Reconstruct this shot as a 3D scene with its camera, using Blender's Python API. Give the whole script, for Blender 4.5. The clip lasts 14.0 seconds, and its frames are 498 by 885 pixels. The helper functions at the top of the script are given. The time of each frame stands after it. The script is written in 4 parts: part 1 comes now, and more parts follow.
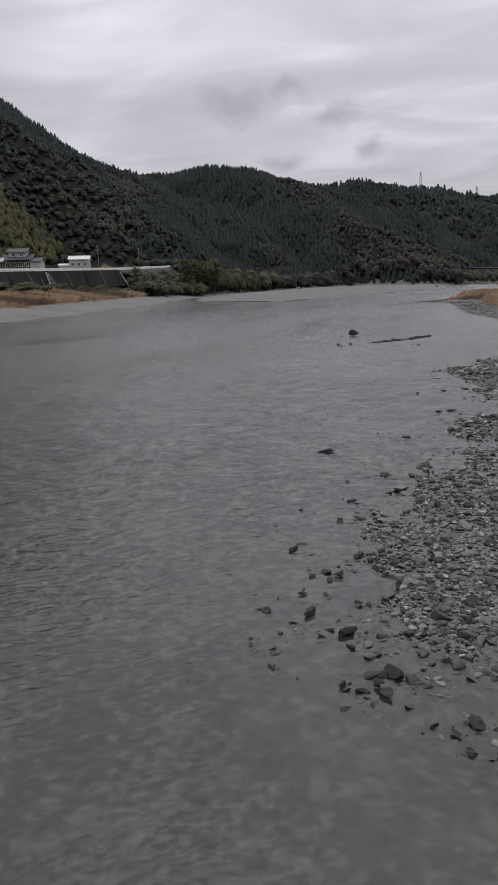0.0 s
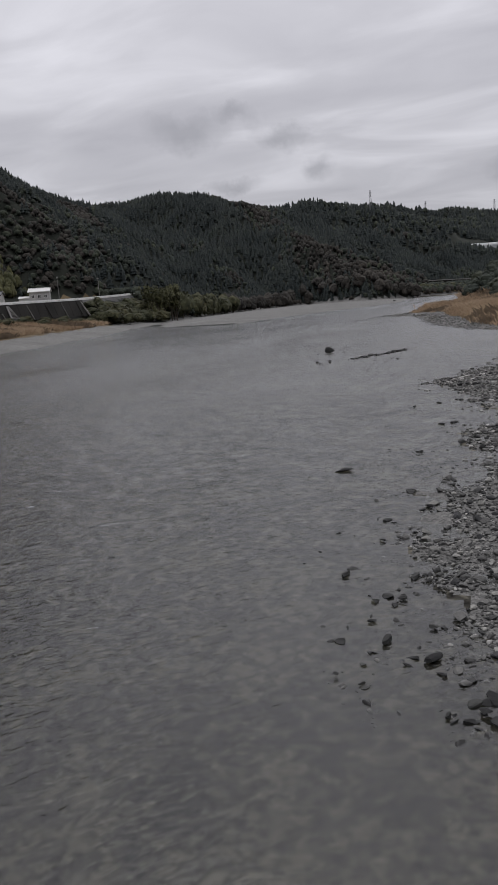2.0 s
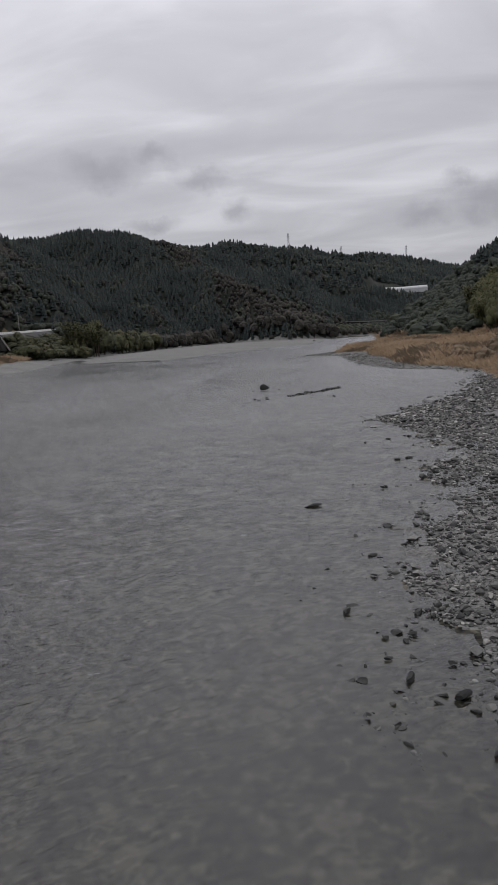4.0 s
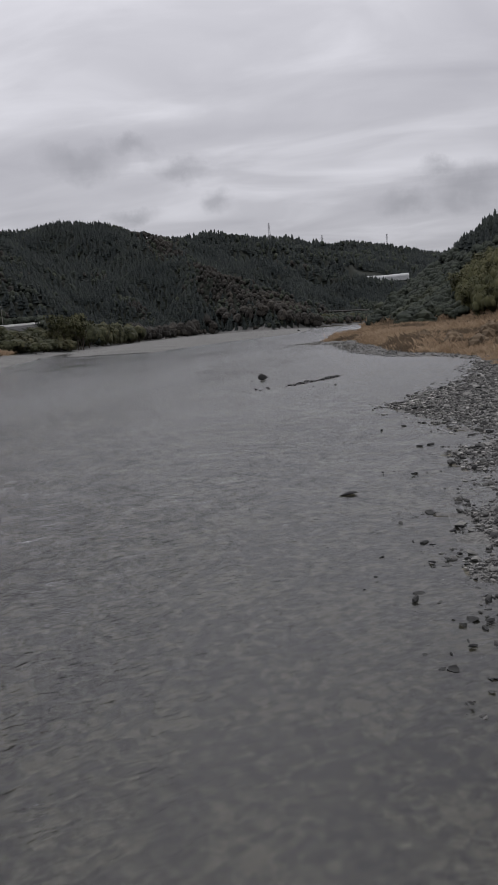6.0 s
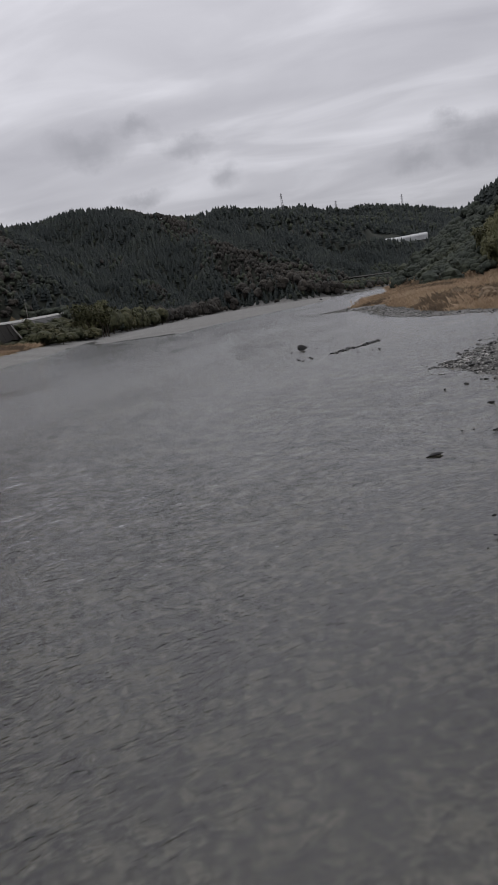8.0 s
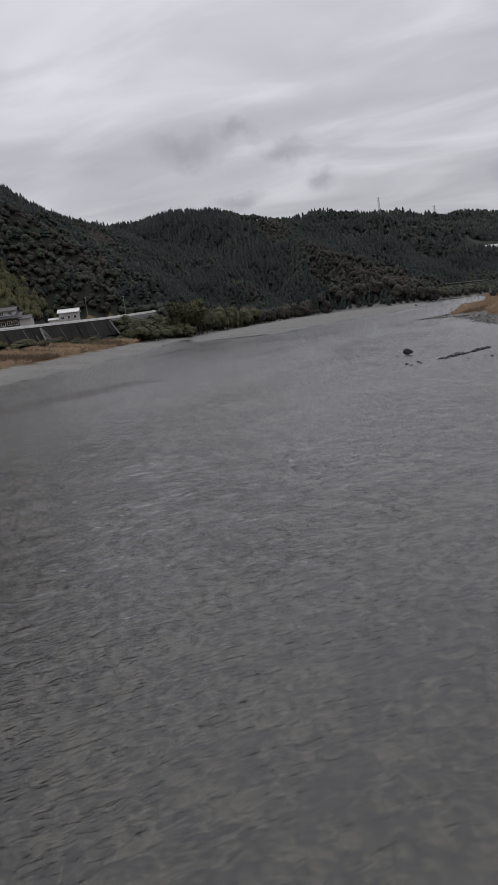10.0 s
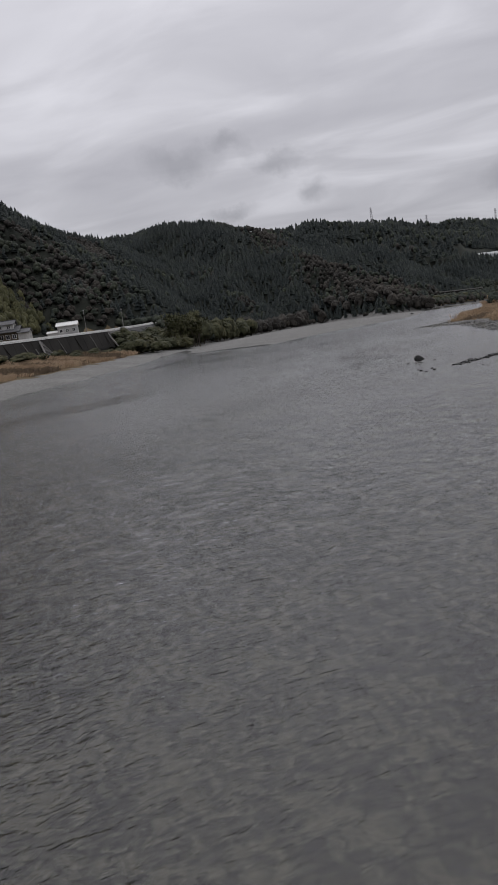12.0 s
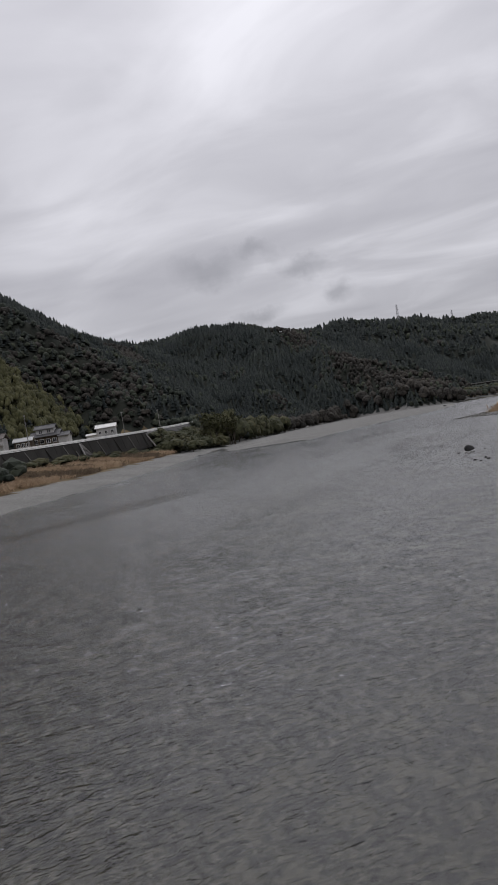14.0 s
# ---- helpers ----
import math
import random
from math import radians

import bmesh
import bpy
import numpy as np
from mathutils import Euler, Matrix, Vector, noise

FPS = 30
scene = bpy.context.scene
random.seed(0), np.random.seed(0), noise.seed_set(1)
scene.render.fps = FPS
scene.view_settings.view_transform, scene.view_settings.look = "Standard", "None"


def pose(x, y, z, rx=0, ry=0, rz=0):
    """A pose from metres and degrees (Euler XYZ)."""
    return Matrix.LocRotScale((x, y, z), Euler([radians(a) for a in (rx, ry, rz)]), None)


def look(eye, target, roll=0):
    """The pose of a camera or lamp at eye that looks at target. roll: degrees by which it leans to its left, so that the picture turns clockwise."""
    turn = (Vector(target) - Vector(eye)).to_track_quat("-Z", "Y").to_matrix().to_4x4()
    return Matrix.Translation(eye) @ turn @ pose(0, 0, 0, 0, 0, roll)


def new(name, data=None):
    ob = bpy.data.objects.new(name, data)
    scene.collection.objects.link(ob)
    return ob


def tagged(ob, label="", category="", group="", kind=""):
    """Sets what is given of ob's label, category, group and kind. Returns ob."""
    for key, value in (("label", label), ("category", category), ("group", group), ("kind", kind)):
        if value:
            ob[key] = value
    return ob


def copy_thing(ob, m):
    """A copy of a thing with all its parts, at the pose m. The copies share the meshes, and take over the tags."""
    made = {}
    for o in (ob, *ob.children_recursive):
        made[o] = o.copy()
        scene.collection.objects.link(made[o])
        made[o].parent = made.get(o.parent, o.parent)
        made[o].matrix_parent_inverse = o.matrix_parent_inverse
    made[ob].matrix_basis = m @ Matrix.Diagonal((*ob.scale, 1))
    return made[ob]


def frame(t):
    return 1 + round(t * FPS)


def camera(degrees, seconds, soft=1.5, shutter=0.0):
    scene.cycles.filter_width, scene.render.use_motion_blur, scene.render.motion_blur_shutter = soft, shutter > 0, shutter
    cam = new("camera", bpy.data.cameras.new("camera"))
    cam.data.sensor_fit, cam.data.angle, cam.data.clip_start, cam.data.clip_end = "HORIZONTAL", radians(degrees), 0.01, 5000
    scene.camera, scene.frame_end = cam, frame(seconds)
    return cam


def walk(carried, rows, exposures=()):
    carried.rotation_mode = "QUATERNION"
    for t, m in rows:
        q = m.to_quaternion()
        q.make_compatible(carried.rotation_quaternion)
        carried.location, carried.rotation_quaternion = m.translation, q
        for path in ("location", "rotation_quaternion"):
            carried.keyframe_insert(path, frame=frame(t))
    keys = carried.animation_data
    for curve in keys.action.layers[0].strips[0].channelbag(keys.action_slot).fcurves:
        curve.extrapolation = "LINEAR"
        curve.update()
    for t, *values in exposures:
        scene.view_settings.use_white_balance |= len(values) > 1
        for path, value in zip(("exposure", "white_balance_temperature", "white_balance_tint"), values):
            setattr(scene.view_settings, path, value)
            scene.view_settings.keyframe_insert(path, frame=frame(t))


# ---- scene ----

cam = camera(35.81, 14.0, soft=1.6)
PATH = [
    (0, (0.023, -0.017, 7.981), (-33.07, 92.12, -12.40), -1.36),
    (0.5, (-0.550, 0.038, 7.996), (-25.69, 94.82, -11.60), -1.62),
    (1, (-1.149, 0.011, 8.020), (-26.94, 94.95, -9.93), -2.33),
    (1.5, (-1.769, -0.009, 8.001), (-29.59, 94.41, -9.63), -3.00),
    (2, (-2.383, -0.017, 8.061), (-31.36, 94.02, -9.74), -4.25),
    (2.5, (-3.004, -0.027, 7.998), (-29.15, 95.36, -6.74), -3.85),
    (3, (-3.570, 0.010, 8.017), (-24.93, 96.82, -5.05), -2.86),
    (3.5, (-4.148, 0.003, 8.011), (-24.12, 97.33, -3.29), -2.65),
    (4, (-4.769, -0.017, 7.993), (-23.47, 97.26, -5.67), -3.28),
    (4.2, (-4.980, 0.004, 7.992), (-21.22, 97.55, -6.87), -3.37),
    (6.3, (-7.488, -0.006, 8.017), (-24.00, 97.46, -7.05), -4.32),
    (6.5, (-7.749, 0.015, 8.052), (-22.86, 97.61, -7.67), -5.15),
    (7, (-8.335, 0.006, 8.006), (-26.38, 96.41, -11.52), -8.50),
    (7.2, (-8.580, 0.020, 8.052), (-28.41, 95.90, -12.28), -9.31),
    (9.3, (-11.018, -0.009, 7.970), (-33.47, 96.65, -4.38), -7.55),
    (9.5, (-11.256, -0.006, 7.974), (-36.24, 95.93, -5.15), -7.58),
    (10, (-11.865, -0.008, 7.967), (-42.79, 93.74, -7.99), -7.03),
    (10.5, (-12.476, -0.001, 7.970), (-44.79, 93.52, -6.48), -7.14),
    (11, (-13.069, -0.006, 7.966), (-44.24, 93.98, -6.03), -7.26),
    (11.5, (-13.648, -0.003, 7.974), (-49.73, 92.39, -4.75), -9.50),
    (12, (-14.244, 0.003, 7.988), (-44.53, 94.17, -6.66), -7.83),
    (12.5, (-14.836, 0.010, 7.997), (-44.29, 94.36, -7.18), -7.48),
    (13, (-15.434, 0.012, 8.016), (-46.08, 94.35, -4.71), -7.48),
    (13.5, (-16.026, -0.006, 7.996), (-48.22, 94.43, 1.19), -9.09),
    (14, (-16.636, -0.009, 8.007), (-49.45, 94.44, 6.37), -9.46),
]
walk(cam, [(t, look(eye, target, roll)) for t, eye, target, roll in PATH], [(0.0, 0.14), (1.5, 0.04), (3.0, 0.0), (9.5, 0.0), (11.0, -0.06), (14.0, -0.04)])

# ---------- world, sun ----------
SUN_EL, SUN_AZ = 76.0, -12.0
world = bpy.data.worlds.new("overcast_sky")
scene.world = world
world.use_nodes = True
wn, wl = world.node_tree.nodes, world.node_tree.links
wn.clear()


def add_node(tree, kind, inputs=None, **props):
    """A node with its properties and its inputs: values, or sockets to link from."""
    n = tree.nodes.new(kind)
    for key, value in props.items():
        setattr(n, key, value)
    for key, value in (inputs or {}).items():
        if isinstance(value, bpy.types.NodeSocket):
            tree.links.new(value, n.inputs[key])
        else:
            n.inputs[key].default_value = value
    return n


def math_node(tree, op, a, b=0.5, c=0.5, clamp=False):
    return add_node(tree, "ShaderNodeMath", {0: a, 1: b, 2: c}, operation=op, use_clamp=clamp).outputs[0]


def ramp(tree, fac, stops, interp="LINEAR"):
    n = add_node(tree, "ShaderNodeValToRGB", {"Fac": fac})
    n.color_ramp.interpolation = interp
    while len(n.color_ramp.elements) < len(stops):
        n.color_ramp.elements.new(0.5)
    for el, (at, col) in zip(n.color_ramp.elements, stops):
        el.position = at
        el.color = (*col, 1) if isinstance(col, tuple) else (col, col, col, 1)
    return n.outputs[0]


def mix_col(tree, fac, a, b, blend="MIX"):
    n = tree.nodes.new("ShaderNodeMix")
    n.data_type, n.blend_type = "RGBA", blend
    for key, value in ((0, fac), (6, a), (7, b)):
        if isinstance(value, bpy.types.NodeSocket):
            tree.links.new(value, n.inputs[key])
        else:
            n.inputs[key].default_value = value if key == 0 or len(value) == 4 else (*value, 1)
    return n.outputs[2]


def make_sky():
    t = world.node_tree
    nishita = add_node(t, "ShaderNodeTexSky", sky_type="NISHITA", sun_disc=False, sun_elevation=radians(SUN_EL), sun_rotation=radians(SUN_AZ))
    d = add_node(t, "ShaderNodeTexCoord").outputs["Generated"]
    s = add_node(t, "ShaderNodeSeparateXYZ", {0: d})
    up = math_node(t, "MAXIMUM", s.outputs[2], 0.0)
    low = math_node(t, "ADD", up, 0.16)
    px = math_node(t, "DIVIDE", s.outputs[0], low)
    py = math_node(t, "DIVIDE", s.outputs[1], low)
    plane = add_node(t, "ShaderNodeCombineXYZ", {0: px, 1: py}).outputs[0]
    # long soft streaks of stratus, lying across the valley
    m1 = add_node(t, "ShaderNodeMapping", {"Vector": plane, "Rotation": (0, 0, radians(-8)), "Scale": (0.62, 1.0, 1)}).outputs[0]
    n1 = add_node(t, "ShaderNodeTexNoise", {"Vector": m1, "Scale": 0.95, "Detail": 4.0, "Roughness": 0.42, "Distortion": 0.5}).outputs[0]
    m2 = add_node(t, "ShaderNodeMapping", {"Vector": plane, "Location": (3.1, 1.7, 0), "Scale": (0.7, 1.2, 1)}).outputs[0]
    n2 = add_node(t, "ShaderNodeTexNoise", {"Vector": m2, "Scale": 2.0, "Detail": 5.0, "Roughness": 0.5, "Distortion": 0.7}).outputs[0]
    mixed = math_node(t, "ADD", math_node(t, "MULTIPLY", n1, 0.62), math_node(t, "MULTIPLY", n2, 0.38))
    base = ramp(t, mixed, [(0.36, (0.42, 0.415, 0.458)), (0.5, (0.545, 0.54, 0.585)), (0.62, (0.74, 0.735, 0.79))])
    # low ragged scud clouds hanging over the far hills
    warp = add_node(t, "ShaderNodeTexNoise", {"Vector": d, "Scale": 22.0, "Detail": 5.0, "Roughness": 0.6}).outputs["Color"]
    wv = add_node(t, "ShaderNodeVectorMath", {0: warp, 1: (0.5, 0.5, 0.5)}, operation="SUBTRACT").outputs[0]
    wv = add_node(t, "ShaderNodeVectorMath", {0: wv, "Scale": 0.055}, operation="SCALE").outputs[0]
    dd = add_node(t, "ShaderNodeVectorMath", {0: d, 1: wv}, operation="ADD").outputs[0]
    scud = None
    for az, el, wide, high in SCUD:
        c = (math.sin(radians(az)) * math.cos(radians(el)), math.cos(radians(az)) * math.cos(radians(el)), math.sin(radians(el)))
        off = add_node(t, "ShaderNodeVectorMath", {0: dd, 1: c}, operation="SUBTRACT").outputs[0]
        off = add_node(t, "ShaderNodeVectorMath", {0: off, 1: (1 / wide, 1 / wide, 1 / high)}, operation="MULTIPLY").outputs[0]
        r = add_node(t, "ShaderNodeVectorMath", {0: off}, operation="LENGTH").outputs["Value"]
        f = math_node(t, "MULTIPLY", math_node(t, "SUBTRACT", 1.25, r, clamp=True), 0.8)
        scud = f if scud is None else math_node(t, "MAXIMUM", scud, f)
    cloudy = mix_col(t, math_node(t, "MULTIPLY", scud, 0.6), base, (0.27, 0.27, 0.30))
    # the layer is brighter overhead
    lift = add_node(t, "ShaderNodeMapRange", {0: s.outputs[2], 1: 0.08, 2: 0.5, 3: 0.86, 4: 1.32}).outputs[0]
    tint = add_node(t, "ShaderNodeCombineXYZ", {0: lift, 1: lift, 2: lift}).outputs[0]
    cloudy = mix_col(t, 1.0, cloudy, tint, "MULTIPLY")
    b1 = add_node(t, "ShaderNodeBackground", {"Color": nishita.outputs[0], "Strength": 0.07})
    b2 = add_node(t, "ShaderNodeBackground", {"Color": cloudy, "Strength": 1.0})
    mix = add_node(t, "ShaderNodeMixShader", {0: 0.95, 1: b1.outputs[0], 2: b2.outputs[0]})
    add_node(t, "ShaderNodeOutputWorld", {0: mix.outputs[0]})


# low dark clouds: compass angle from +y, height angle, half width, half height
SCUD = [(-20.0, 11.9, 0.05, 0.02), (-16.5, 12.6, 0.03, 0.012), (-13.2, 11.3, 0.036, 0.015), (-10.7, 8.9, 0.022, 0.02), (-17.0, 8.3, 0.036, 0.011), (2.7, 7.8, 0.035, 0.018), (6.9, 8.2, 0.05, 0.022), (5.0, 9.6, 0.03, 0.012)]
make_sky()
sun = new("sun", bpy.data.lights.new("sun", "SUN"))
sun.data.energy, sun.data.angle, sun.data.color = 0.85, radians(75), (1.0, 0.98, 0.95)
sun.matrix_world = look((0, 0, 0), (-math.sin(radians(SUN_AZ)) * math.cos(radians(SUN_EL)), -math.cos(radians(SUN_AZ)) * math.cos(radians(SUN_EL)), -math.sin(radians(SUN_EL))))

# ---------- materials ----------


def material(name, rough=0.85, spec=0.3):
    m = bpy.data.materials.new(name)
    m.use_nodes = True
    m.node_tree.nodes.clear()
    b = add_node(m.node_tree, "ShaderNodeBsdfPrincipled", {"Roughness": rough, "Specular IOR Level": spec})
    add_node(m.node_tree, "ShaderNodeOutputMaterial", {0: b.outputs[0]})
    return m, m.node_tree, b


def noise_at(t, scale, detail=4.0, rough=0.55, vec=None):
    if vec is None:
        vec = add_node(t, "ShaderNodeNewGeometry").outputs["Position"]
    return add_node(t, "ShaderNodeTexNoise", {"Vector": vec, "Scale": scale, "Detail": detail, "Roughness": rough}).outputs[0]


def bumped(t, b, height, strength=0.5, distance=0.05):
    n = add_node(t, "ShaderNodeBump", {"Height": height, "Strength": strength, "Distance": distance})
    t.links.new(n.outputs[0], b.inputs["Normal"])


def mat_plain(name, dark, light, scale=3.0, rough=0.85, bump=0.3, spec=0.3, metal=0.0):
    """A worn surface: two scales of mottling between two colours, with relief."""
    m, t, b = material(name, rough, spec)
    big, fine = noise_at(t, scale * 0.25, 3), noise_at(t, scale * 4, 5, 0.65)
    fac = math_node(t, "ADD", math_node(t, "MULTIPLY", big, 0.6), math_node(t, "MULTIPLY", fine, 0.4))
    col = ramp(t, fac, [(0.35, dark), (0.65, light)])
    t.links.new(col, b.inputs["Base Color"])
    b.inputs["Metallic"].default_value = metal
    bumped(t, b, fine, bump, 0.02)
    return m


def mat_leaves(name, cols, patch=0.02, rough=0.75):
    """Foliage: every leaf clump differs a little, and whole stands differ over tens of metres."""
    m, t, b = material(name, rough, 0.15)
    isl = add_node(t, "ShaderNodeNewGeometry").outputs["Random Per Island"]
    stand, tree = noise_at(t, patch, 3), noise_at(t, patch * 8, 2)
    fac = math_node(t, "ADD", math_node(t, "MULTIPLY", stand, 0.55), math_node(t, "MULTIPLY", tree, 0.45))
    col = ramp(t, fac, [(0.34, cols[0]), (0.5, cols[1]), (0.66, cols[2])])
    val = add_node(t, "ShaderNodeMapRange", {0: isl, 3: 0.87, 4: 1.13}).outputs[0]
    hsv = add_node(t, "ShaderNodeHueSaturation", {"Value": val, "Color": col}).outputs[0]
    t.links.new(hsv, b.inputs["Base Color"])
    # a clump of many small leaves catches the sky more evenly than one blade
    tuft = add_node(t, "ShaderNodeBump", {"Height": noise_at(t, 1.4, 4, 0.65), "Strength": 0.55, "Distance": 0.6}).outputs[0]
    up = add_node(t, "ShaderNodeVectorMath", {0: tuft, 1: (0, 0, 1.1)}, operation="ADD").outputs[0]
    t.links.new(add_node(t, "ShaderNodeVectorMath", {0: up}, operation="NORMALIZE").outputs[0], b.inputs["Normal"])
    return m


def mat_stone(name, dark=(0.045, 0.045, 0.046), mid=(0.22, 0.218, 0.21), light=(0.50, 0.49, 0.47), per="island"):
    """River stones: grey, each its own tone, wet and dark near the waterline."""
    m, t, b = material(name, 0.7, 0.4)
    g = add_node(t, "ShaderNodeNewGeometry")
    rnd = g.outputs["Random Per Island"] if per == "island" else add_node(t, "ShaderNodeObjectInfo").outputs["Random"]
    col = ramp(t, rnd, [(0.12, dark), (0.42, (mid[0] * 0.62, mid[1] * 0.62, mid[2] * 0.62)), (0.76, mid), (0.93, (light[0] * 0.7, light[1] * 0.7, light[2] * 0.68)), (1.0, light)])
    grain = noise_at(t, 9.0, 6, 0.7)
    val = add_node(t, "ShaderNodeMapRange", {0: grain, 1: 0.3, 2: 0.7, 3: 0.65, 4: 1.3}).outputs[0]
    z = add_node(t, "ShaderNodeSeparateXYZ", {0: g.outputs["Position"]}).outputs[2]
    edge = math_node(t, "ADD", z, math_node(t, "MULTIPLY", math_node(t, "SUBTRACT", noise_at(t, 3.0, 3), 0.5), 0.10))
    wet = add_node(t, "ShaderNodeMapRange", {0: edge, 1: -0.01, 2: 0.07, 3: 0.34, 4: 1.0}).outputs[0]
    hsv = add_node(t, "ShaderNodeHueSaturation", {"Value": math_node(t, "MULTIPLY", val, wet), "Color": col}).outputs[0]
    t.links.new(hsv, b.inputs["Base Color"])
    rough = add_node(t, "ShaderNodeMapRange", {0: wet, 1: 0.38, 2: 1.0, 3: 0.35, 4: 0.85}).outputs[0]
    t.links.new(rough, b.inputs["Roughness"])
    bumped(t, b, grain, 0.5, 0.03)
    return m


def mat_shingle(name, dark, light, cell=4.0):
    """A bed of pebbles too small to build one by one."""
    m, t, b = material(name, 0.85, 0.3)
    pos = add_node(t, "ShaderNodeNewGeometry").outputs["Position"]
    bend = add_node(t, "ShaderNodeTexNoise", {"Vector": pos, "Scale": cell * 0.6, "Detail": 3.0}).outputs["Color"]
    bend = add_node(t, "ShaderNodeVectorMath", {0: bend, "Scale": 0.9 / cell}, operation="SCALE").outputs[0]
    pos = add_node(t, "ShaderNodeVectorMath", {0: pos, 1: bend}, operation="ADD").outputs[0]
    v = add_node(t, "ShaderNodeTexVoronoi", {"Vector": pos, "Scale": cell, "Randomness": 1.0})
    v2 = add_node(t, "ShaderNodeTexVoronoi", {"Vector": pos, "Scale": cell * 0.37})
    tone = add_node(t, "ShaderNodeSeparateColor", {0: v.outputs["Color"]}).outputs[0]
    tone2 = add_node(t, "ShaderNodeSeparateColor", {0: v2.outputs["Color"]}).outputs[1]
    big = noise_at(t, 0.05, 4)
    fac = math_node(t, "ADD", math_node(t, "MULTIPLY", tone, 0.35), math_node(t, "ADD", math_node(t, "MULTIPLY", tone2, 0.2), math_node(t, "MULTIPLY", big, 0.5)))
    col = ramp(t, fac, [(0.25, dark), (0.8, light)])
    t.links.new(col, b.inputs["Base Color"])
    bumped(t, b, math_node(t, "SUBTRACT", 1.0, v.outputs["Distance"]), 0.7, 0.06)
    return m


def mat_bed():
    """The river bed under water: brown stones and weedy patches in the shallows, coloured darker leftwards for light
    lost in the deep channel.
    """
    m, t, b = material("river_bed", 0.9, 0.1)
    n1, n2, n3 = noise_at(t, 2.6, 3, 0.6), noise_at(t, 0.7, 3), noise_at(t, 0.12, 2)
    fac = math_node(t, "ADD", math_node(t, "MULTIPLY", n1, 0.5), math_node(t, "ADD", math_node(t, "MULTIPLY", n2, 0.35), math_node(t, "MULTIPLY", n3, 0.15)))
    stony = ramp(t, fac, [(0.41, (0.012, 0.011, 0.010)), (0.5, (0.070, 0.066, 0.054)), (0.58, (0.18, 0.165, 0.135))])
    darkened = ramp(t, fac, [(0.41, (0.008, 0.009, 0.008)), (0.58, (0.022, 0.024, 0.019))])
    x = add_node(t, "ShaderNodeSeparateXYZ", {0: add_node(t, "ShaderNodeNewGeometry").outputs["Position"]}).outputs[0]
    deep = add_node(t, "ShaderNodeMapRange", {0: x, 1: -30.0, 2: -85.0, 3: 0.0, 4: 1.0}).outputs[0]
    t.links.new(mix_col(t, deep, stony, darkened), b.inputs["Base Color"])
    return m


LEAN = 0.4


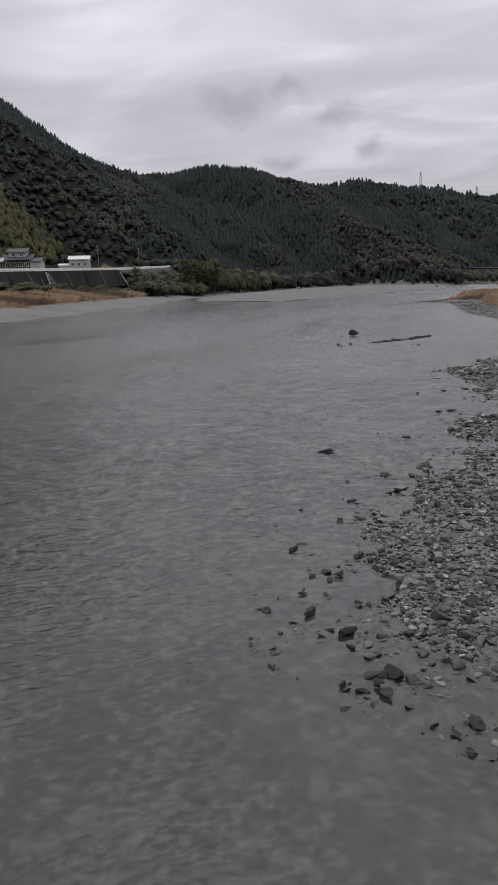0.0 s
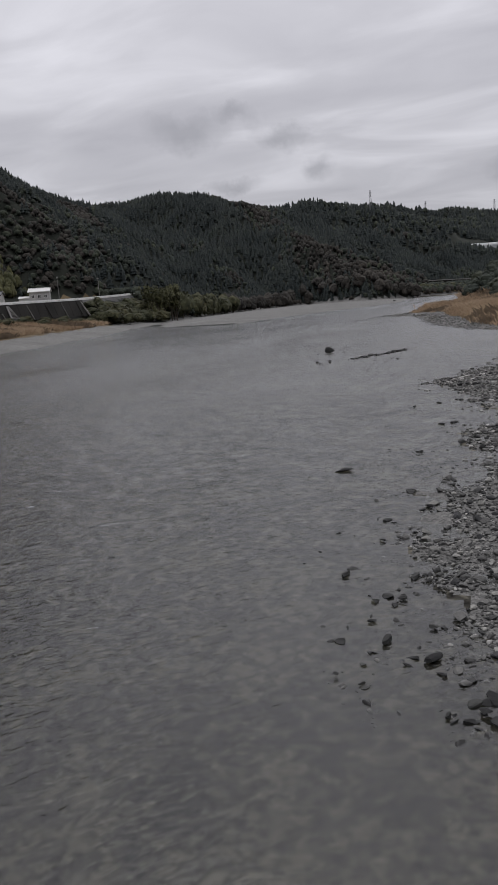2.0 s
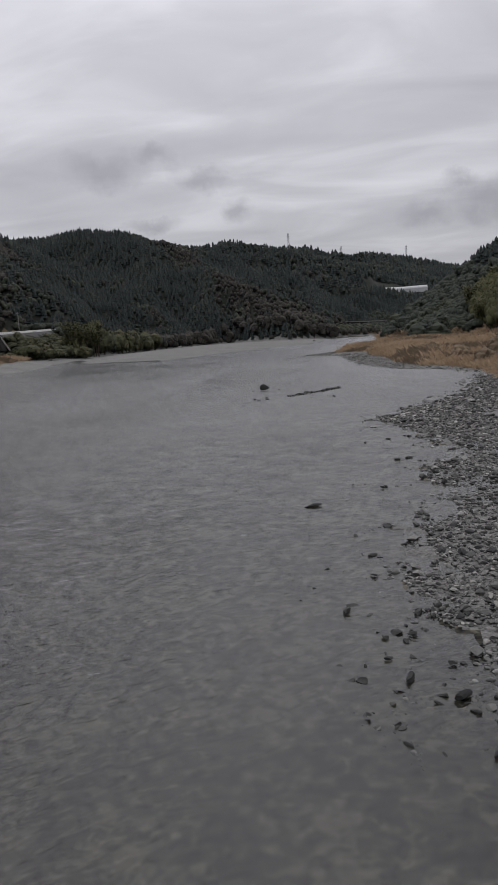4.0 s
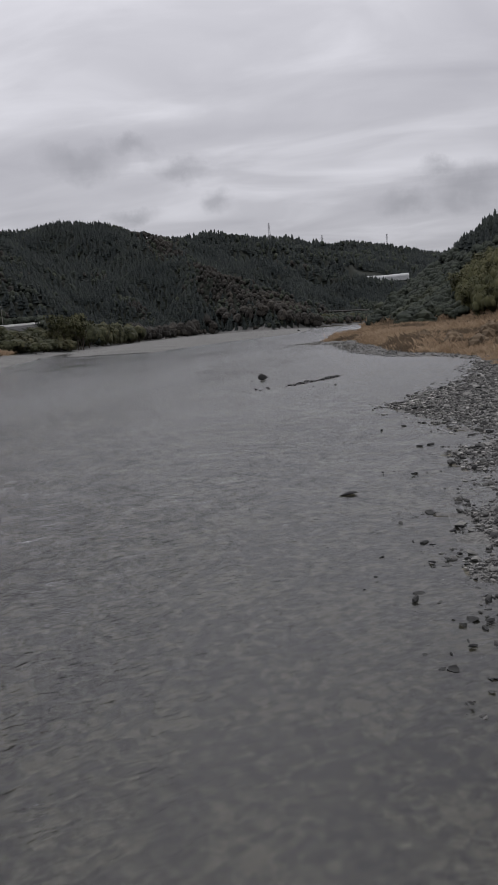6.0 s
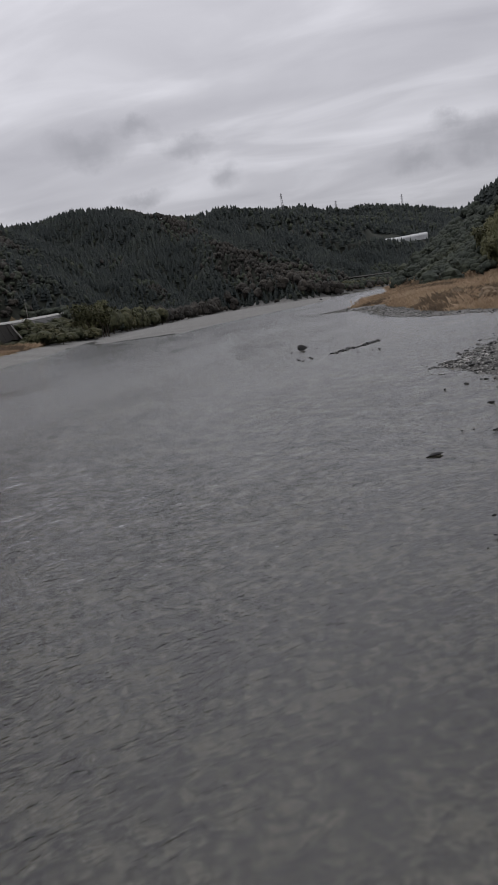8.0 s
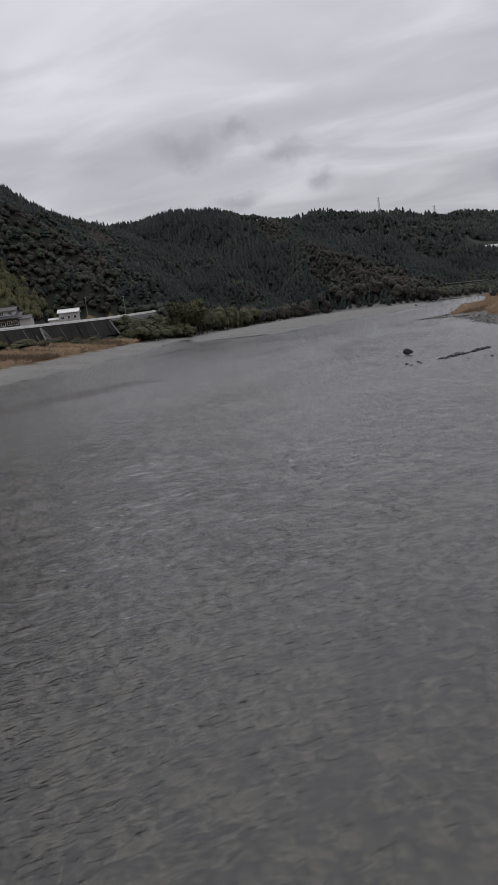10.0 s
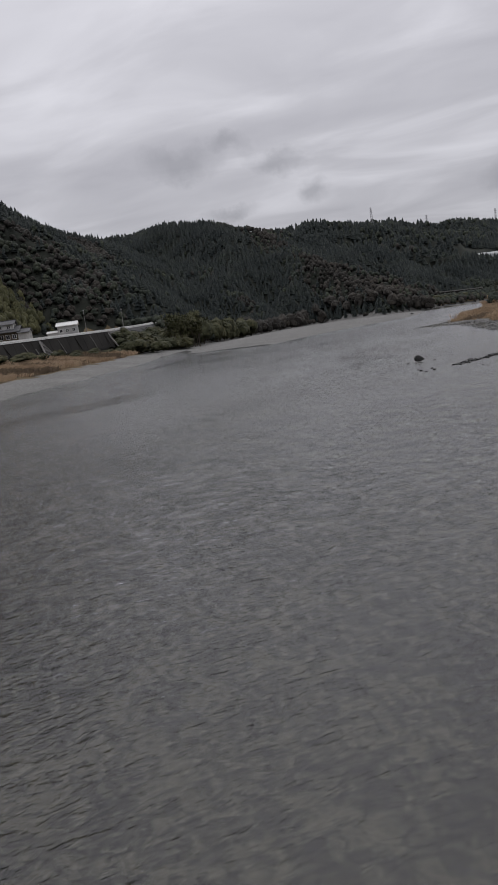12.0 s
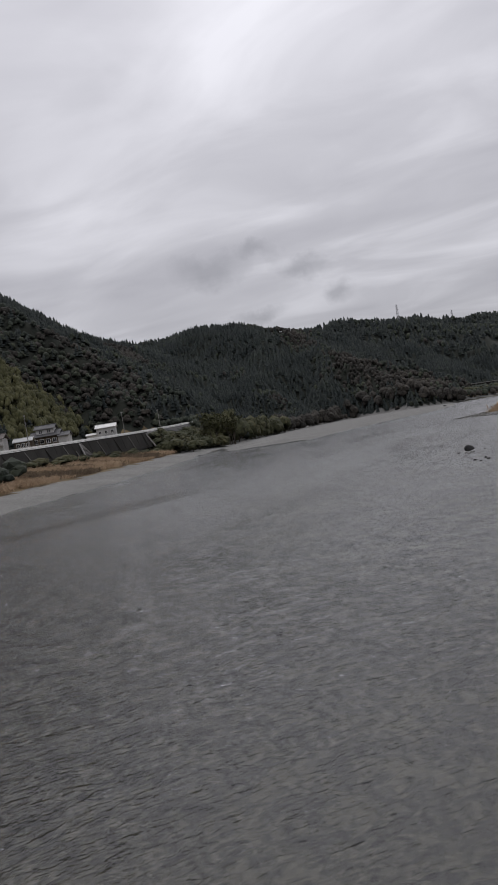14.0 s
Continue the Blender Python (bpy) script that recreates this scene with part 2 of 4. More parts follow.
def mat_water():
    """River water: clear over a stony bed near the bank, mirroring the sky at low angles, wind-rippled."""
    m = bpy.data.materials.new("river_water")
    m.use_nodes = True
    t = m.node_tree
    t.nodes.clear()
    pos = add_node(t, "ShaderNodeNewGeometry").outputs["Position"]
    turned = add_node(t, "ShaderNodeMapping", {"Vector": pos, "Rotation": (0, 0, radians(-40))}).outputs[0]

    def wavelets(along, across, detail, bend, shift):
        m = add_node(t, "ShaderNodeMapping", {"Vector": turned, "Scale": (along, across, 1), "Location": (shift, shift * 2, 0)}).outputs[0]
        first = add_node(t, "ShaderNodeTexNoise", {"Vector": m, "Scale": 1.0, "Detail": 0.0, "Distortion": bend}).outputs[0]
        # each wave leans forward, so that its lee face is the steeper one
        lean = add_node(t, "ShaderNodeCombineXYZ", {1: math_node(t, "MULTIPLY", first, LEAN)}).outputs[0]
        m = add_node(t, "ShaderNodeVectorMath", {0: m, 1: lean}, operation="ADD").outputs[0]
        n = add_node(t, "ShaderNodeTexNoise", {"Vector": m, "Scale": 1.0, "Detail": detail, "Roughness": 0.5, "Distortion": bend}).outputs[0]
        return math_node(t, "SUBTRACT", n, 0.5)

    # wind ripples in three sizes, their crests slanting across the current
    w1, w2, w3 = wavelets(2.8, 5.6, 2.0, 0.35, 0.0), wavelets(0.9, 1.9, 2.0, 0.5, 3.0), wavelets(6.0, 11.0, 2.0, 0.2, 7.0)
    # gusts and faster current roughen some reaches; the far pool lies calmer
    reach = add_node(t, "ShaderNodeMapping", {"Vector": pos, "Rotation": (0, 0, radians(-20)), "Scale": (0.03, 0.011, 1)}).outputs[0]
    gust = add_node(t, "ShaderNodeTexNoise", {"Vector": reach, "Scale": 1.0, "Detail": 4.0, "Distortion": 0.6}).outputs[0]
    sep = add_node(t, "ShaderNodeSeparateXYZ", {0: pos})
    x, y = sep.outputs[0], sep.outputs[1]
    calm = add_node(t, "ShaderNodeMapRange", {0: y, 1: 20.0, 2: 90.0, 3: 1.0, 4: 0.8}).outputs[0]
    lee = add_node(t, "ShaderNodeMapRange", {0: x, 1: -6.0, 2: -40.0, 3: 0.8, 4: 1.25}).outputs[0]
    calm = math_node(t, "MULTIPLY", calm, lee)
    calm = math_node(t, "MULTIPLY", calm, add_node(t, "ShaderNodeMapRange", {0: y, 1: 10.0, 2: 28.0, 3: 0.75, 4: 1.15}).outputs[0])
    amp = math_node(t, "MULTIPLY", add_node(t, "ShaderNodeMapRange", {0: gust, 1: 0.40, 2: 0.62, 3: 0.75, 4: 1.3}).outputs[0], calm)
    h = math_node(t, "ADD", math_node(t, "MULTIPLY", w1, 0.056), math_node(t, "ADD", math_node(t, "MULTIPLY", w2, 0.06), math_node(t, "MULTIPLY", w3, 0.011)))
    h = math_node(t, "MULTIPLY", h, amp)
    # normals tilt to -y so far water mirrors bright sky, less by left bank
    tilt = math_node(t, "MULTIPLY", add_node(t, "ShaderNodeMapRange", {0: x, 1: -60.0, 2: -110.0, 3: -0.15, 4: -0.10}).outputs[0], add_node(t, "ShaderNodeMapRange", {0: y, 1: 14.0, 2: 65.0, 3: 0.0, 4: 1.0}).outputs[0])
    tilt = math_node(t, "MULTIPLY", tilt, add_node(t, "ShaderNodeMapRange", {0: y, 1: 110.0, 2: 260.0, 3: 1.0, 4: 0.72}).outputs[0])
    # chop: short waves set by the normal's tilt, running in streaks along the current
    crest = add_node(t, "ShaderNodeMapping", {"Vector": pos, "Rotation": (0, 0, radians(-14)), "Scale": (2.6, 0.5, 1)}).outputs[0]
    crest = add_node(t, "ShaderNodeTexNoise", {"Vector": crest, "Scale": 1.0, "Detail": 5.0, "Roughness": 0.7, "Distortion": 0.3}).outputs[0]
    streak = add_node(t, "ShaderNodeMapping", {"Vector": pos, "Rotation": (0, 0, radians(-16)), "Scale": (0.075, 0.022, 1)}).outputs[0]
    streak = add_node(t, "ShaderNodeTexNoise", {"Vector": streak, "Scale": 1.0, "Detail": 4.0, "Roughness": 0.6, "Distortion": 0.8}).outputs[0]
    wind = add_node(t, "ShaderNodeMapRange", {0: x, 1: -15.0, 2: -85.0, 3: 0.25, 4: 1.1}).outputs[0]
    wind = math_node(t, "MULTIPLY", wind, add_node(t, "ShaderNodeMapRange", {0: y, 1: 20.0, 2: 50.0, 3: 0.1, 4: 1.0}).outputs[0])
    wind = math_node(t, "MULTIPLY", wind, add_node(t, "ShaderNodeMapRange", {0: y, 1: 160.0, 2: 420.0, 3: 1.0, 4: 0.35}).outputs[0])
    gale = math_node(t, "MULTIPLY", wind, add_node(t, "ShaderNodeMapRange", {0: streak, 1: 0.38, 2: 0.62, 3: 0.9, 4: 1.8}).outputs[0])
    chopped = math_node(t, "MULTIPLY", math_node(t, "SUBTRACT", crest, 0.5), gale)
    # streaks tilted back from the sky, so they mirror the hills as dark lanes
    back_tilt = math_node(t, "MULTIPLY", add_node(t, "ShaderNodeMapRange", {0: streak, 1: 0.52, 2: 0.66, 3: 0.0, 4: 0.20}).outputs[0], wind)
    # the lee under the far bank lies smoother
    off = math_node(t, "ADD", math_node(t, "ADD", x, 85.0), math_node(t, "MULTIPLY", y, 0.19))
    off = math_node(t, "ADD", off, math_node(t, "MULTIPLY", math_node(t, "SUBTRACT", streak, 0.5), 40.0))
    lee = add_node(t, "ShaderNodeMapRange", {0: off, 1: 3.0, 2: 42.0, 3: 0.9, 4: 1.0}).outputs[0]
    tilt = math_node(t, "ADD", tilt, math_node(t, "MULTIPLY", math_node(t, "ADD", chopped, back_tilt), lee))
    face = add_node(t, "ShaderNodeCombineXYZ", {0: 0.0, 1: tilt, 2: 1.0}).outputs[0]
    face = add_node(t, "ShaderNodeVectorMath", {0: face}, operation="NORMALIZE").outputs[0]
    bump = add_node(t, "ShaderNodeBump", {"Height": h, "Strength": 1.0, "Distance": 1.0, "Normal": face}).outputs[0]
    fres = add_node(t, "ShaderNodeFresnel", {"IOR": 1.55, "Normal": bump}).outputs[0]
    soft = add_node(t, "ShaderNodeBump", {"Height": h, "Strength": 1.0, "Distance": 0.3}).outputs[0]
    clear = add_node(t, "ShaderNodeBsdfRefraction", {"Color": (0.72, 0.74, 0.68, 1), "IOR": 1.33, "Roughness": 0.0, "Normal": soft})
    relief = add_node(t, "ShaderNodeBump", {"Height": h, "Strength": 1.0, "Distance": 1.5}).outputs[0]
    # murk coloured darker towards the far bank, for light lost in deep water
    deep = add_node(t, "ShaderNodeMapRange", {0: x, 1: -35.0, 2: -90.0, 3: 0.0, 4: 1.0}).outputs[0]
    murk_col = mix_col(t, deep, (0.026, 0.025, 0.023), (0.010, 0.011, 0.010))
    murk = add_node(t, "ShaderNodeBsdfDiffuse", {"Color": murk_col, "Normal": relief})
    body = add_node(t, "ShaderNodeMixShader", {0: 0.38, 1: clear.outputs[0], 2: murk.outputs[0]})
    silk = add_node(t, "ShaderNodeMapRange", {0: x, 1: -55.0, 2: -105.0, 3: 0.12, 4: 0.05}).outputs[0]
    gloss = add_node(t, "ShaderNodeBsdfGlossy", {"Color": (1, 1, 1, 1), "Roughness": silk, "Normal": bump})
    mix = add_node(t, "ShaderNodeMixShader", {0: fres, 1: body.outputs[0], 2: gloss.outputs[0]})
    add_node(t, "ShaderNodeOutputMaterial", {0: mix.outputs[0]})
    return m


M_WATER = mat_water()
M_SHINGLE = mat_shingle("shingle", (0.055, 0.055, 0.053), (0.24, 0.235, 0.225), 14.0)
M_SAND = mat_shingle("pale_river_gravel", (0.092, 0.091, 0.087), (0.244, 0.240, 0.229), 6.0)
M_BED = mat_bed()
M_SOIL = mat_plain("bank_soil", (0.07, 0.055, 0.035), (0.20, 0.15, 0.085), 0.8, 0.95)
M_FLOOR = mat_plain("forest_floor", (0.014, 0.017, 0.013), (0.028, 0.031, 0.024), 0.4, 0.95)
M_ROAD = mat_plain("road_asphalt", (0.05, 0.05, 0.05), (0.09, 0.09, 0.09), 1.0, 0.9)
M_STONE = mat_stone("river_stone", (0.030, 0.030, 0.030), (0.175, 0.172, 0.164), (0.44, 0.43, 0.41))
M_PIECE = mat_stone("bar_stone", mid=(0.15, 0.148, 0.142), light=(0.30, 0.295, 0.28), per="object")
M_DARKSTONE = mat_stone("wet_rock", (0.016, 0.016, 0.016), (0.042, 0.042, 0.041), (0.10, 0.10, 0.096), per="object")
M_CONIFER = mat_leaves("cedar_needles", [(0.018, 0.024, 0.024), (0.024, 0.030, 0.029), (0.035, 0.042, 0.035)])
M_BROAD = mat_leaves("evergreen_leaves", [(0.022, 0.028, 0.023), (0.031, 0.038, 0.028), (0.050, 0.055, 0.035)])
M_BARE = mat_leaves("bare_winter_twigs", [(0.024, 0.023, 0.020), (0.033, 0.030, 0.026), (0.048, 0.042, 0.034)])
M_BAMBOO = mat_leaves("bamboo_leaves", [(0.046, 0.049, 0.022), (0.068, 0.068, 0.030), (0.098, 0.094, 0.044)], 0.05)
M_REED = mat_leaves("dry_reed_straw", [(0.230, 0.159, 0.098), (0.345, 0.244, 0.155), (0.460, 0.345, 0.230)], 0.06)
M_REEDBROWN = mat_leaves("old_brown_reeds", [(0.103, 0.076, 0.052), (0.149, 0.109, 0.071), (0.207, 0.149, 0.098)], 0.06)
M_BUSH = mat_leaves("bank_brush", [(0.030, 0.034, 0.018), (0.048, 0.050, 0.025), (0.075, 0.069, 0.034)], 0.06)
M_BARK = mat_plain("bark", (0.05, 0.04, 0.03), (0.13, 0.11, 0.085), 4.0, 0.95)
M_WALL = mat_plain("stained_concrete", (0.012, 0.011, 0.010), (0.033, 0.031, 0.028), 0.5, 0.95)
M_PALE = mat_plain("pale_concrete", (0.14, 0.135, 0.13), (0.30, 0.29, 0.28), 0.8, 0.9)
M_RAIL = mat_plain("galvanised_rail", (0.66, 0.66, 0.65), (0.82, 0.82, 0.80), 2.0, 0.6)
M_WHITE = mat_plain("white_wall_render", (0.36, 0.36, 0.355), (0.58, 0.58, 0.57), 0.6, 0.8)
M_TILE = mat_plain("grey_roof_tiles", (0.055, 0.055, 0.06), (0.13, 0.13, 0.135), 3.0, 0.55)
M_BROWNROOF = mat_plain("brown_roof_tiles", (0.07, 0.06, 0.055), (0.15, 0.13, 0.12), 3.0, 0.6)
M_TIMBER = mat_plain("weathered_boards", (0.05, 0.04, 0.03), (0.13, 0.105, 0.08), 2.0, 0.9)
M_GLASS = mat_plain("window_glass", (0.02, 0.022, 0.025), (0.035, 0.037, 0.04), 1.0, 0.08, 0.0, 0.6)
M_SHEET = mat_plain("greenhouse_film", (0.34, 0.35, 0.355), (0.50, 0.51, 0.515), 0.3, 0.35)
M_STEEL = mat_plain("painted_steel", (0.22, 0.22, 0.23), (0.36, 0.36, 0.37), 1.0, 0.5, metal=0.5)

# ---------- mesh helpers ----------


def mesh_from(name, verts, faces, mats, index=None, smooth=False):
    """A mesh from an array of corners and an array of triangles or quads."""
    verts, faces = np.asarray(verts, np.float32), np.asarray(faces, np.int32)
    me = bpy.data.meshes.new(name)
    me.vertices.add(len(verts))
    me.vertices.foreach_set("co", verts.ravel())
    k = faces.shape[1]
    me.loops.add(faces.size)
    me.loops.foreach_set("vertex_index", faces.ravel())
    me.polygons.add(len(faces))
    me.polygons.foreach_set("loop_start", np.arange(len(faces), dtype=np.int32) * k)
    for m in mats:
        me.materials.append(m)
    if index is not None:
        me.polygons.foreach_set("material_index", np.asarray(index, np.int32))
    me.polygons.foreach_set("use_smooth", np.full(len(faces), smooth))
    me.update(calc_edges=True)
    return me


def scatter(name, shapes, pos, size, turn, pick, mats, index, smooth=False):
    """One mesh of many copies: shapes are (verts, tris); each copy takes shape pick, size (x, y, z), turn about z and material index."""
    vs, fs, ms, base = [], [], [], 0
    for k, (sv, sf) in enumerate(shapes):
        use = np.where(pick == k)[0]
        if not len(use):
            continue
        c, s = np.cos(turn[use])[:, None], np.sin(turn[use])[:, None]
        p = sv[None] * size[use][:, None]
        q = np.stack([p[..., 0] * c - p[..., 1] * s, p[..., 0] * s + p[..., 1] * c, p[..., 2]], -1) + pos[use][:, None]
        vs.append(q.reshape(-1, 3))
        fs.append((sf[None] + (np.arange(len(use)) * len(sv))[:, None, None] + base).reshape(-1, 3))
        ms.append(np.repeat(index[use], len(sf)))
        base += len(use) * len(sv)
    return new(name, mesh_from(name, np.concatenate(vs), np.concatenate(fs), mats, np.concatenate(ms), smooth))


def part(name, bm, mat, parent, label=""):
    me = bpy.data.meshes.new(name)
    bm.to_mesh(me)
    bm.free()
    me.materials.append(mat)
    ob = new(name, me)
    ob.parent = parent
    return tagged(ob, label)


def box(bm, x0, x1, y0, y1, z0, z1, bevel=0.0):
    r = bmesh.ops.create_cube(bm, size=1.0, matrix=Matrix.LocRotScale(((x0 + x1) / 2, (y0 + y1) / 2, (z0 + z1) / 2), None, (x1 - x0, y1 - y0, z1 - z0)))
    if bevel:
        es = list({e for v in r["verts"] for e in v.link_edges})
        bmesh.ops.bevel(bm, geom=es, offset=bevel, segments=1, affect="EDGES")
    return bm


def bar(bm, a, b, wide, deep=None, sides=4, taper=1.0):
    """A bar from a to b."""
    a, b = Vector(a), Vector(b)
    m = Matrix.Translation((a + b) / 2) @ (b - a).to_track_quat("Z", "Y").to_matrix().to_4x4()
    r = bmesh.ops.create_cone(bm, cap_ends=True, segments=sides, radius1=wide / 2, radius2=wide / 2 * taper, depth=(b - a).length, matrix=m @ pose(0, 0, 0, 0, 0, 45 if sides == 4 else 0))
    return r


def prism(bm, outline, x0, x1):
    """A solid with a given outline in y, z, drawn out along x."""
    a = [bm.verts.new((x0, y, z)) for y, z in outline]
    b = [bm.verts.new((x1, y, z)) for y, z in outline]
    n = len(outline)
    bm.faces.new(a[::-1])
    bm.faces.new(b)
    for i in range(n):
        bm.faces.new((a[i], a[(i + 1) % n], b[(i + 1) % n], b[i]))
    bmesh.ops.recalc_face_normals(bm, faces=bm.faces)
    return bm


rng = np.random.default_rng(7)
TABLE = rng.random((256, 256))


def value_noise(x, y):
    """Smooth noise, 0 to 1, one cell a unit."""
    xi, yi = np.floor(x).astype(int), np.floor(y).astype(int)
    u, v = x - xi, y - yi
    u, v = u * u * (3 - 2 * u), v * v * (3 - 2 * v)
    a, b = TABLE[xi % 256, yi % 256], TABLE[(xi + 1) % 256, yi % 256]
    c, d = TABLE[xi % 256, (yi + 1) % 256], TABLE[(xi + 1) % 256, (yi + 1) % 256]
    return (a * (1 - u) + b * u) * (1 - v) + (c * (1 - u) + d * u) * v


def fbm(x, y, octaves=4):
    return sum(value_noise(x * 2**k + 17 * k, y * 2**k + 31 * k) / 2**k for k in range(octaves)) / sum(1 / 2**k for k in range(octaves))

# ---------- the lie of the land ----------
# shores of the river, walked so that the land lies within
LEFT_BANK = [(-75, -900), (-98, 60), (-111, 130), (-120, 185), (-137, 262), (-160, 340), (-180, 420), (-193, 495), (-205, 600), (-222, 800), (-190, 890), (-115, 850), (-70, 905), (0, 935), (150, 965), (400, 1100), (4400, 1500), (4400, 4400), (-4400, 4400), (-4400, -900)]
FAR_BAR = [(-96, 297), (-92, 377), (-80, 458), (-67, 530), (-62, 640), (-72, 800), (-80, 900), (-196, 900), (-226, 800), (-212, 620), (-196, 505), (-176, 400), (-140, 318)]
RIGHT_BANK = [(16, -900), (7, -20), (5, 8), (3.4, 13), (1.2, 14.6), (-0.9, 15.8), (-2.8, 16.4), (-3.7, 20.0), (-4.7, 23.5), (-4.8, 28), (-5.2, 31.3), (-2.7, 33.5), (-3.2, 41), (-3.4, 46), (0.6, 49), (-2.4, 54), (-3.4, 58), (-7.2, 68.5), (-3.6, 77), (-0.2, 85), (4.4, 99), (6.2, 112), (8.4, 122), (8.2, 131), (3, 146), (-4.7, 153), (-14, 185), (-17, 215), (-23, 255), (-37, 271), (-30, 292), (-25, 340), (-18, 450), (-10, 700), (-5, 760), (60, 850), (400, 960), (4400, 1300), (4400, -900)]
# crests: points (x, y, height) and the fall of their flanks
CRESTS = [
    ([(-390, -500, 150), (-400, 200, 165), (-440, 420, 176), (-505, 680, 180), (-590, 800, 216), (-560, 842, 190), (-512, 863, 157), (-485, 935, 138), (-560, 1200, 150)], 0.75),
    ([(-512, 863, 150), (-345, 700, 56), (-288, 610, 32), (-235, 520, 12)], 0.6),
    ([(-760, 1350, 205), (-600, 1290, 190), (-500, 1230, 188), (-400, 1190, 171), (-335, 1180, 149), (-262, 1080, 104), (-208, 1000, 72), (-163, 940, 43), (-130, 915, 15)], 0.5),
    ([(-480, 1190, 150), (-335, 960, 72), (-268, 870, 22)], 0.5),
    ([(-480, 1640, 185), (-321, 1600, 192), (-263, 1600, 180), (-206, 1620, 164), (-105, 1650, 142), (20, 1700, 120)], 0.36),
    ([(-112, 1160, 48), (-150, 1400, 90)], 0.5),
    ([(-600, 2300, 250), (-284, 2240, 245), (-153, 2400, 212), (-67, 2400, 226), (16, 2400, 212), (114, 2400, 181), (190, 2400, 172), (500, 2400, 170), (1000, 2500, 220)], 0.3),
    ([(57, 800, 52), (70, 760, 58), (88, 700, 66), (110, 660, 83)], 0.95),
    ([(110, 660, 83), (200, 560, 138), (330, 420, 186), (400, 200, 200), (430, -500, 200)], 0.58),
]
# the river road and its retaining wall: y, x of the edge, height of the edge, height of the wall's foot
WALL = np.array([(90, -150, 11.6, 6.5), (205, -172.5, 13.2, 8.6), (272, -183, 14.2, 8.2), (340, -187.5, 15.2, 8.4), (400, -197, 16.8, 6.0), (446, -206, 18.2, 5.0), (520, -225, 18.5, 4.0)], float)


def wall_at(y):
    return tuple(np.interp(y, WALL[:, 0], WALL[:, k]) for k in (1, 2, 3))


def shore_distance(poly, x, y):
    """Distance to a shore: positive on the land."""
    px, py = np.array(poly, float).T
    qx, qy = np.roll(px, -1), np.roll(py, -1)
    best, inside = np.full(x.shape, 1e9), np.zeros(x.shape, bool)
    for ax, ay, bx, by in zip(px, py, qx, qy):
        dx, dy = bx - ax, by - ay
        k = np.clip(((x - ax) * dx + (y - ay) * dy) / (dx * dx + dy * dy), 0, 1)
        best = np.minimum(best, np.hypot(x - ax - k * dx, y - ay - k * dy))
        if ay != by:
            inside ^= ((ay > y) != (by > y)) & (x < ax + (y - ay) * dx / dy)
    return np.where(inside, best, -best)


def crest_height(x, y):
    best = np.full(x.shape, -1e9)
    gully = (1 - 2 * np.abs(fbm(x / 95.0 + 3, y / 95.0, 3) - 0.5) * 2.2) - 0.62
    for pts, fall in CRESTS:
        for (ax, ay, az), (bx, by, bz) in zip(pts, pts[1:]):
            dx, dy = bx - ax, by - ay
            k = np.clip(((x - ax) * dx + (y - ay) * dy) / (dx * dx + dy * dy), 0, 1)
            d = np.hypot(x - ax - k * dx, y - ay - k * dy)
            z = az + k * (bz - az)
            best = np.maximum(best, z - fall * np.maximum(np.sqrt(d * d + 64) - 8, 0) + np.minimum(d, 80) * np.where(x > -40, 0.10, 0.36) * gully)
    return best


def lie(x, y):
    """Ground height, hill height, and distances inside the three shores."""
    x, y = np.asarray(x, float), np.asarray(y, float)
    wob = (fbm(x / 3.0, y / 3.0, 3) - 0.5) * np.interp(np.hypot(x, y), [20, 150, 400], [1.3, 3, 8])
    dl, df, dr = (shore_distance(p, x, y) + wob for p in (LEFT_BANK, FAR_BAR, RIGHT_BANK))
    d = np.maximum(np.maximum(dl, df), dr)
    bed = -np.minimum(0.10 * np.maximum(-d, 0), 1.5) - 0.05
    wx, wz, wfoot = wall_at(y)
    near = np.interp(y, [420, 540], [1, 0])
    left = np.minimum(0.165 * dl, wfoot * near + 8.0 * (1 - near)) + 0.02
    far = np.minimum(0.04 * df, 1.1) + 0.02
    right = np.minimum(0.030 * dr, 0.28) + np.clip((dr - 9) * 0.05, 0, 1.6) - 0.03 + (fbm(x / 1.7, y / 1.7, 2) - 0.5) * 0.26 * np.interp(y, [60, 160], [1, 0.4])
    z = np.where(d < 0, bed, np.maximum(np.maximum(np.where(dl > 0, left, -9), np.where(df > 0, far, -9)), np.where(dr > 0, right, -9)))
    # the road terrace behind the wall
    ease = np.interp(y, [340, 352], [0, 10])
    step = np.clip((-(x - wx) - 0.5 + ease) / (3.0 + ease), 0, 1) * np.interp(y, [60, 90, 470, 520], [0, 1, 1, 0])
    z = np.where((dl > 0) & (x < wx + 3 + ease), np.maximum(z, z + (wz - 0.15 - z) * step), z)
    hill = crest_height(x, y)
    hill = np.where((y < 640) & (x < -100), np.minimum(hill, wz + (wx - 58 - x) * 1.2 + np.maximum(y - 410, 0) * 0.9), hill)
    land = np.maximum(dl, dr) > 4
    rough = (fbm(x / 25.0, y / 25.0, 3) - 0.5) * 8
    grown = np.where(land, np.minimum(hill + rough * np.clip((hill - z) / 12, 0, 1), z + (np.maximum(dl, dr) - 4) * 0.7), -9)
    return np.maximum(z, grown), grown - z, dl, df, dr


def steps(*runs):
    out = []
    for a, b, s in runs:
        out.extend(np.arange(a, b, s))
    return np.array(out)


